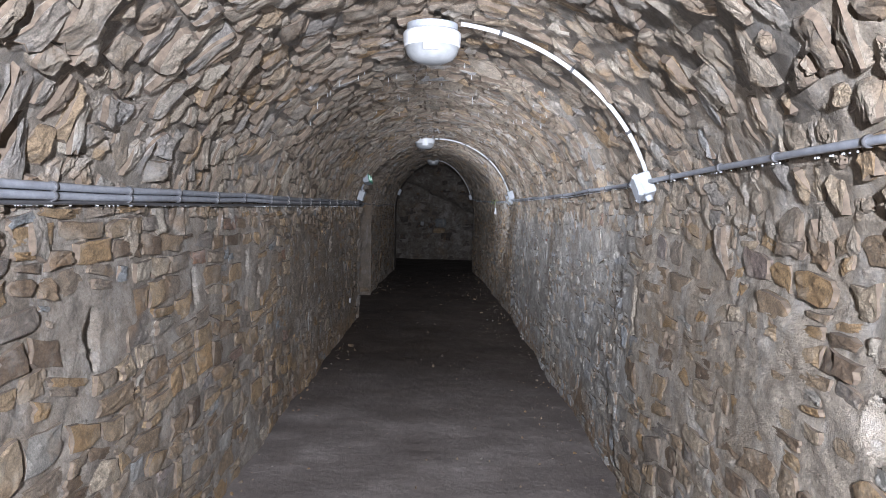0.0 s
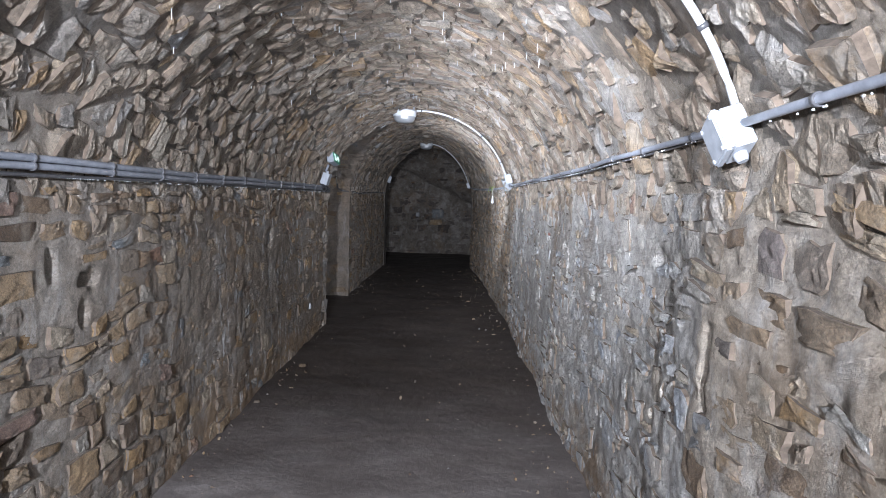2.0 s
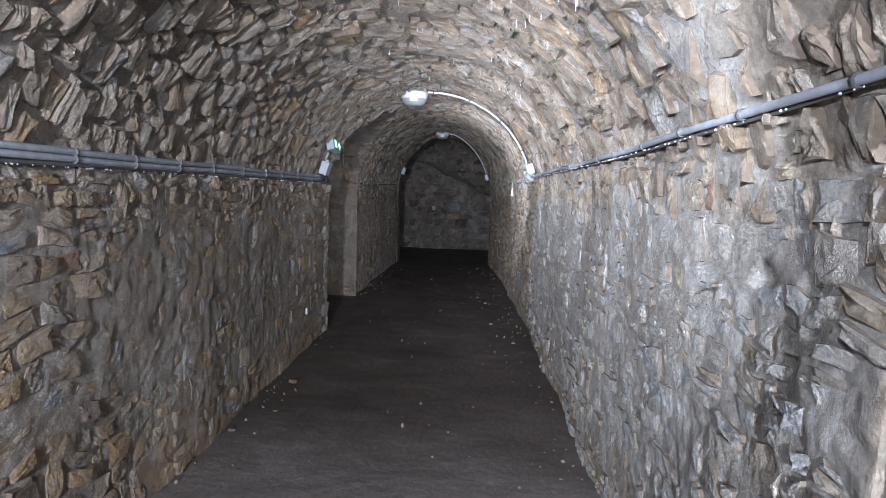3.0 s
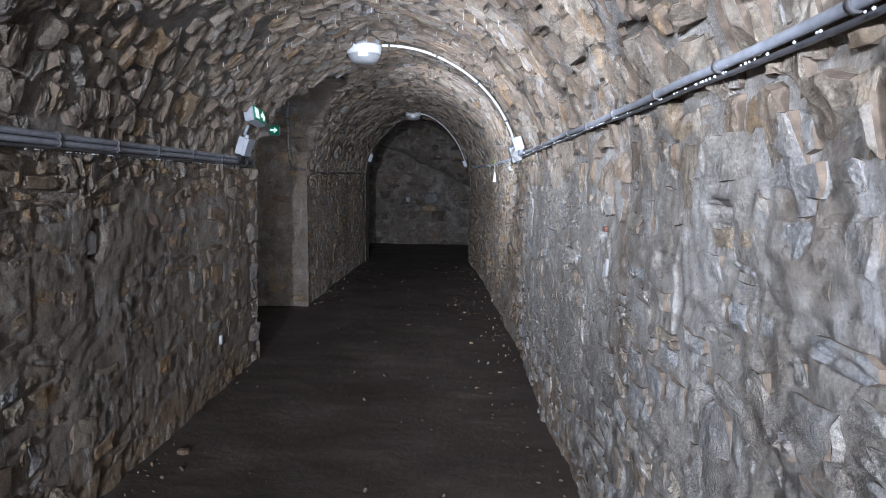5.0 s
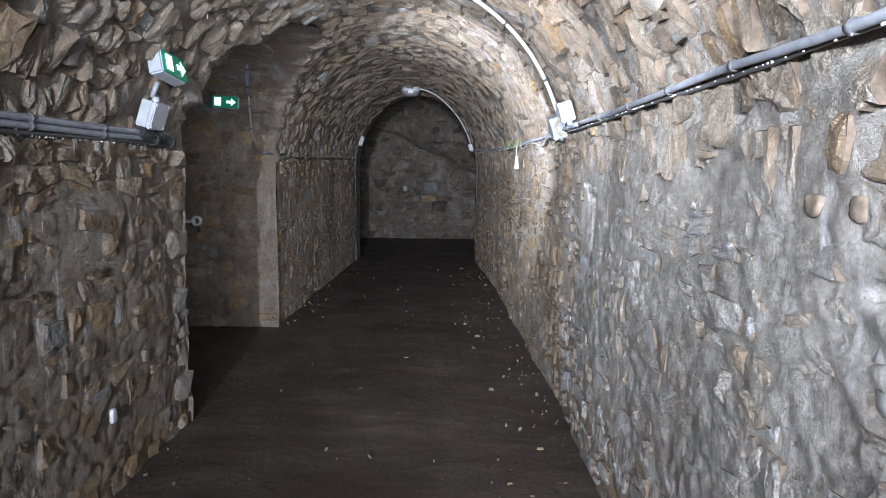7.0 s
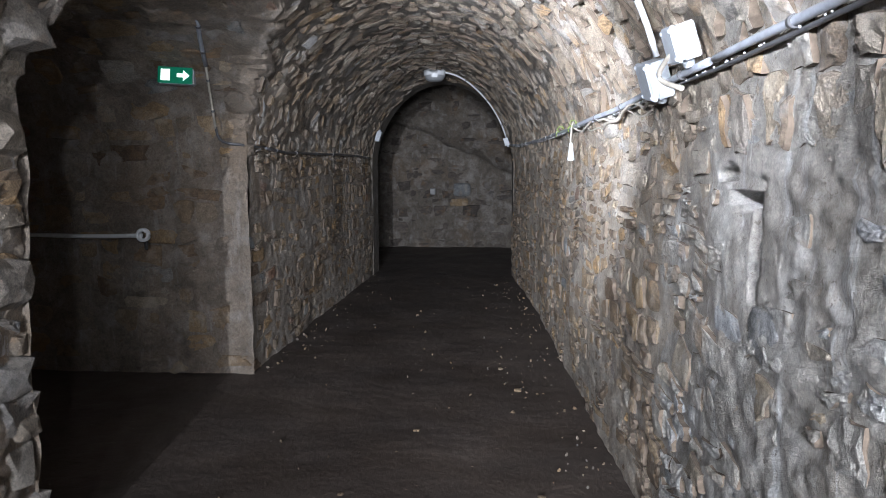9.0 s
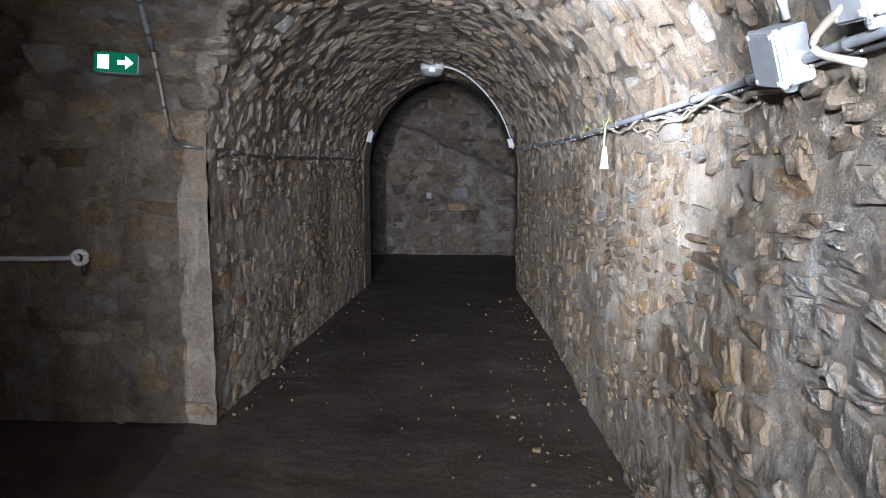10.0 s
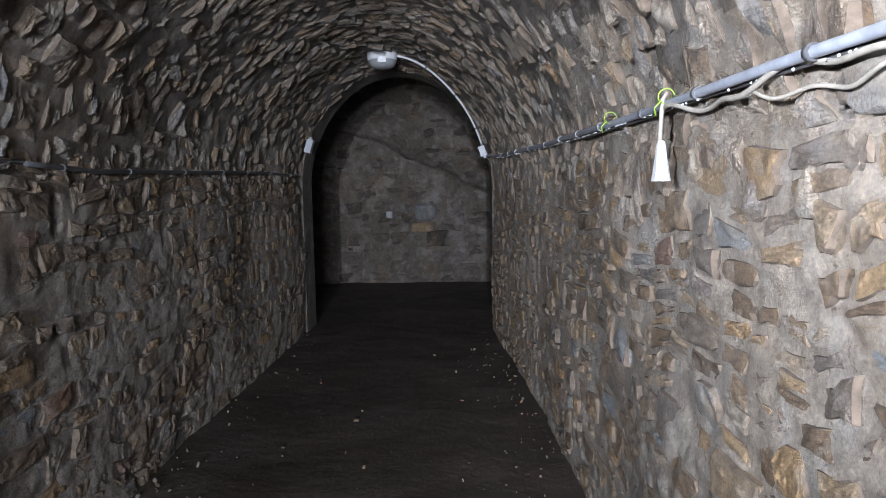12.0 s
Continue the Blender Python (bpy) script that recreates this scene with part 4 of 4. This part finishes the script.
# ---------------------------------------------------------------- single stones that stand out
def loose_stone(name, place, size, material, label, seed, category="stone"):
    bm = bmesh.new()
    bmesh.ops.create_icosphere(bm, subdivisions=3, radius=1)
    for vert in bm.verts:
        c = vert.co
        k = max(abs(c.x), abs(c.y), abs(c.z))
        c = c / (0.2 + 0.8 * k) + 0.16 * noise.noise_vector(c * 1.5 + Vector((seed * 3.7, 0, 0))) + 0.05 * noise.noise_vector(c * 5 + Vector((seed, 0, 0)))
        vert.co = Vector((c.x * size[0], c.y * size[1], c.z * size[2]))
    for f in bm.faces:
        f.smooth = True
    me = bpy.data.meshes.new(name)
    bm.to_mesh(me)
    bm.free()
    me.materials.append(material)
    ob = tagged(new(name, me), label, category)
    ob.location = place
    return ob


def set_stone(y, z, right, size, material, label, seed, off=0.0):
    return loose_stone("wall_stone", on_face(y, u_at(z, right), off), size, material, label, seed)


set_stone(6.99, 1.065, True, (0.03, 0.07, 0.06), PALE, "pale squared stone beside a crack in the wall", 1, -0.03)
set_stone(6.93, 1.225, True, (0.008, 0.011, 0.011), BRICK_RED, "small red brick chip in the mortar", 2, 0.005)
set_stone(7.2, 1.13, False, (0.03, 0.05, 0.05), PALE, "pale stone in a hollow of the wall", 3, -0.045)
set_stone(8.84, 0.35, False, (0.010, 0.020, 0.030), CALCITE, "white calcite lump grown on the wall", 4, 0.01)
set_stone(7.25, 1.335, True, (0.018, 0.030, 0.022), TAN_CHIP, "small tan stone proud of the mortar", 7, -0.011)
set_stone(7.1, 1.335, True, (0.018, 0.026, 0.024), TAN_CHIP, "small tan stone proud of the mortar", 8, -0.011)
set_stone(9.14, 0.97, True, (0.035, 0.09, 0.07), STONE_PALE_PIECE, "grey boulder that juts from the wall", 5, -0.034)
set_stone(11.05, 1.56, True, (0.05, 0.12, 0.06), STONE_PALE_PIECE, "grey boulder bedded under the conduit", 6, -0.03)

# stones of the end wall
for k, (x, z, sx, sz, m) in enumerate(((-0.27, 1.06, 0.16, 0.12, STONE_PIECE), (-0.32, 0.83, 0.16, 0.07, STONE_PIECE), (-0.8, 1.03, 0.05, 0.06, PALE))):
    loose_stone("wall_stone", (x, CH_Y - 0.02, z), (sx, 0.07, sz), m, "large squared stone in the dark end wall", 20 + k)

# ---------------------------------------------------------------- grit on the floor and straws under the vault
grit = bmesh.new()
grit_rng = random.Random(11)
for _ in range(1000):
    y = grit_rng.uniform(1.5, 17)
    edge = grit_rng.random()
    xl, xr = float(x_left(y)), float(x_right(y))
    x = xr - abs(grit_rng.gauss(0, 0.28)) if edge < 0.45 else (xl + abs(grit_rng.gauss(0, 0.12)) if edge < 0.68 else grit_rng.uniform(xl, xr))
    if not xl + 0.02 < x < xr - 0.02 or (x < -0.9 and SIDE_A < y < SIDE_B):
        continue
    r = grit_rng.choice((0.003, 0.004, 0.005, 0.005, 0.007, 0.010)) * grit_rng.uniform(0.7, 1.3)
    m = Matrix.Translation((x, y, 0.35 * r)) @ Euler((grit_rng.random() * 3, grit_rng.random() * 3, grit_rng.random() * 3)).to_matrix().to_4x4() @ Matrix.Diagonal((1.4, 1.0, 0.6, 1))
    bmesh.ops.create_icosphere(grit, subdivisions=1, radius=r, matrix=m)
me = bpy.data.meshes.new("grit")
grit.to_mesh(me)
grit.free()
me.materials.append(STONE)
tagged(new("grit", me), "small stone chips and grit scattered on the floor", "gravel", kind="stuff")
for k, (x, y, r) in enumerate(((-1.02, 7.72, 0.035), (-1.1, 6.6, 0.025), (-0.95, 7.0, 0.018), (0.35, 12.4, 0.02), (-0.1, 11.16, 0.02), (0.5, 10.4, 0.022), (-0.34, 10.39, 0.016), (0.45, 11.9, 0.025), (0.7, 9.4, 0.02), (-0.42, 14.3, 0.02))):
    loose_stone("pebble", (x, y, r * 0.3), (r * 0.85, r * 0.65, r * 0.4), STONE_PIECE, "pale stone chip lying on the floor", 40 + k, "pebble")

straw = bmesh.new()
for _ in range(130):
    y, u = grit_rng.uniform(3.8, 9.4), SPRING + ARC * grit_rng.uniform(0.22, 0.75)
    p = on_face(y, u, 0.012)
    tube_bm([p, p - Vector((0, 0, grit_rng.uniform(0.012, 0.04)))], 0.0018, 5, straw)
me = bpy.data.meshes.new("straw_stalactites")
straw.to_mesh(me)
straw.free()
me.materials.append(CALCITE)
tagged(new("straw_stalactites", me), "thin white straw stalactites under the vault", "stalactites", kind="stuff")


# stones of the walls
crust = muR[:, 0] + 0.5 * fbm(muR[:, 0] * 1.3, (FULL - muR[:, 1]) * 1.7, 51, 4)
lay_stones(wall_left, PL, False, nearest(muL, 300, 1.2, 6.0, 0.9), np.zeros(len(PL), bool), "many rough tan and grey rubble stones")
lay_stones(wall_right, PR, False, nearest(muR, 300, 1.2, 6.0, FULL - 0.9), (crust > 3.9) & (crust < 9.7), "many rough tan and ochre rubble stones")
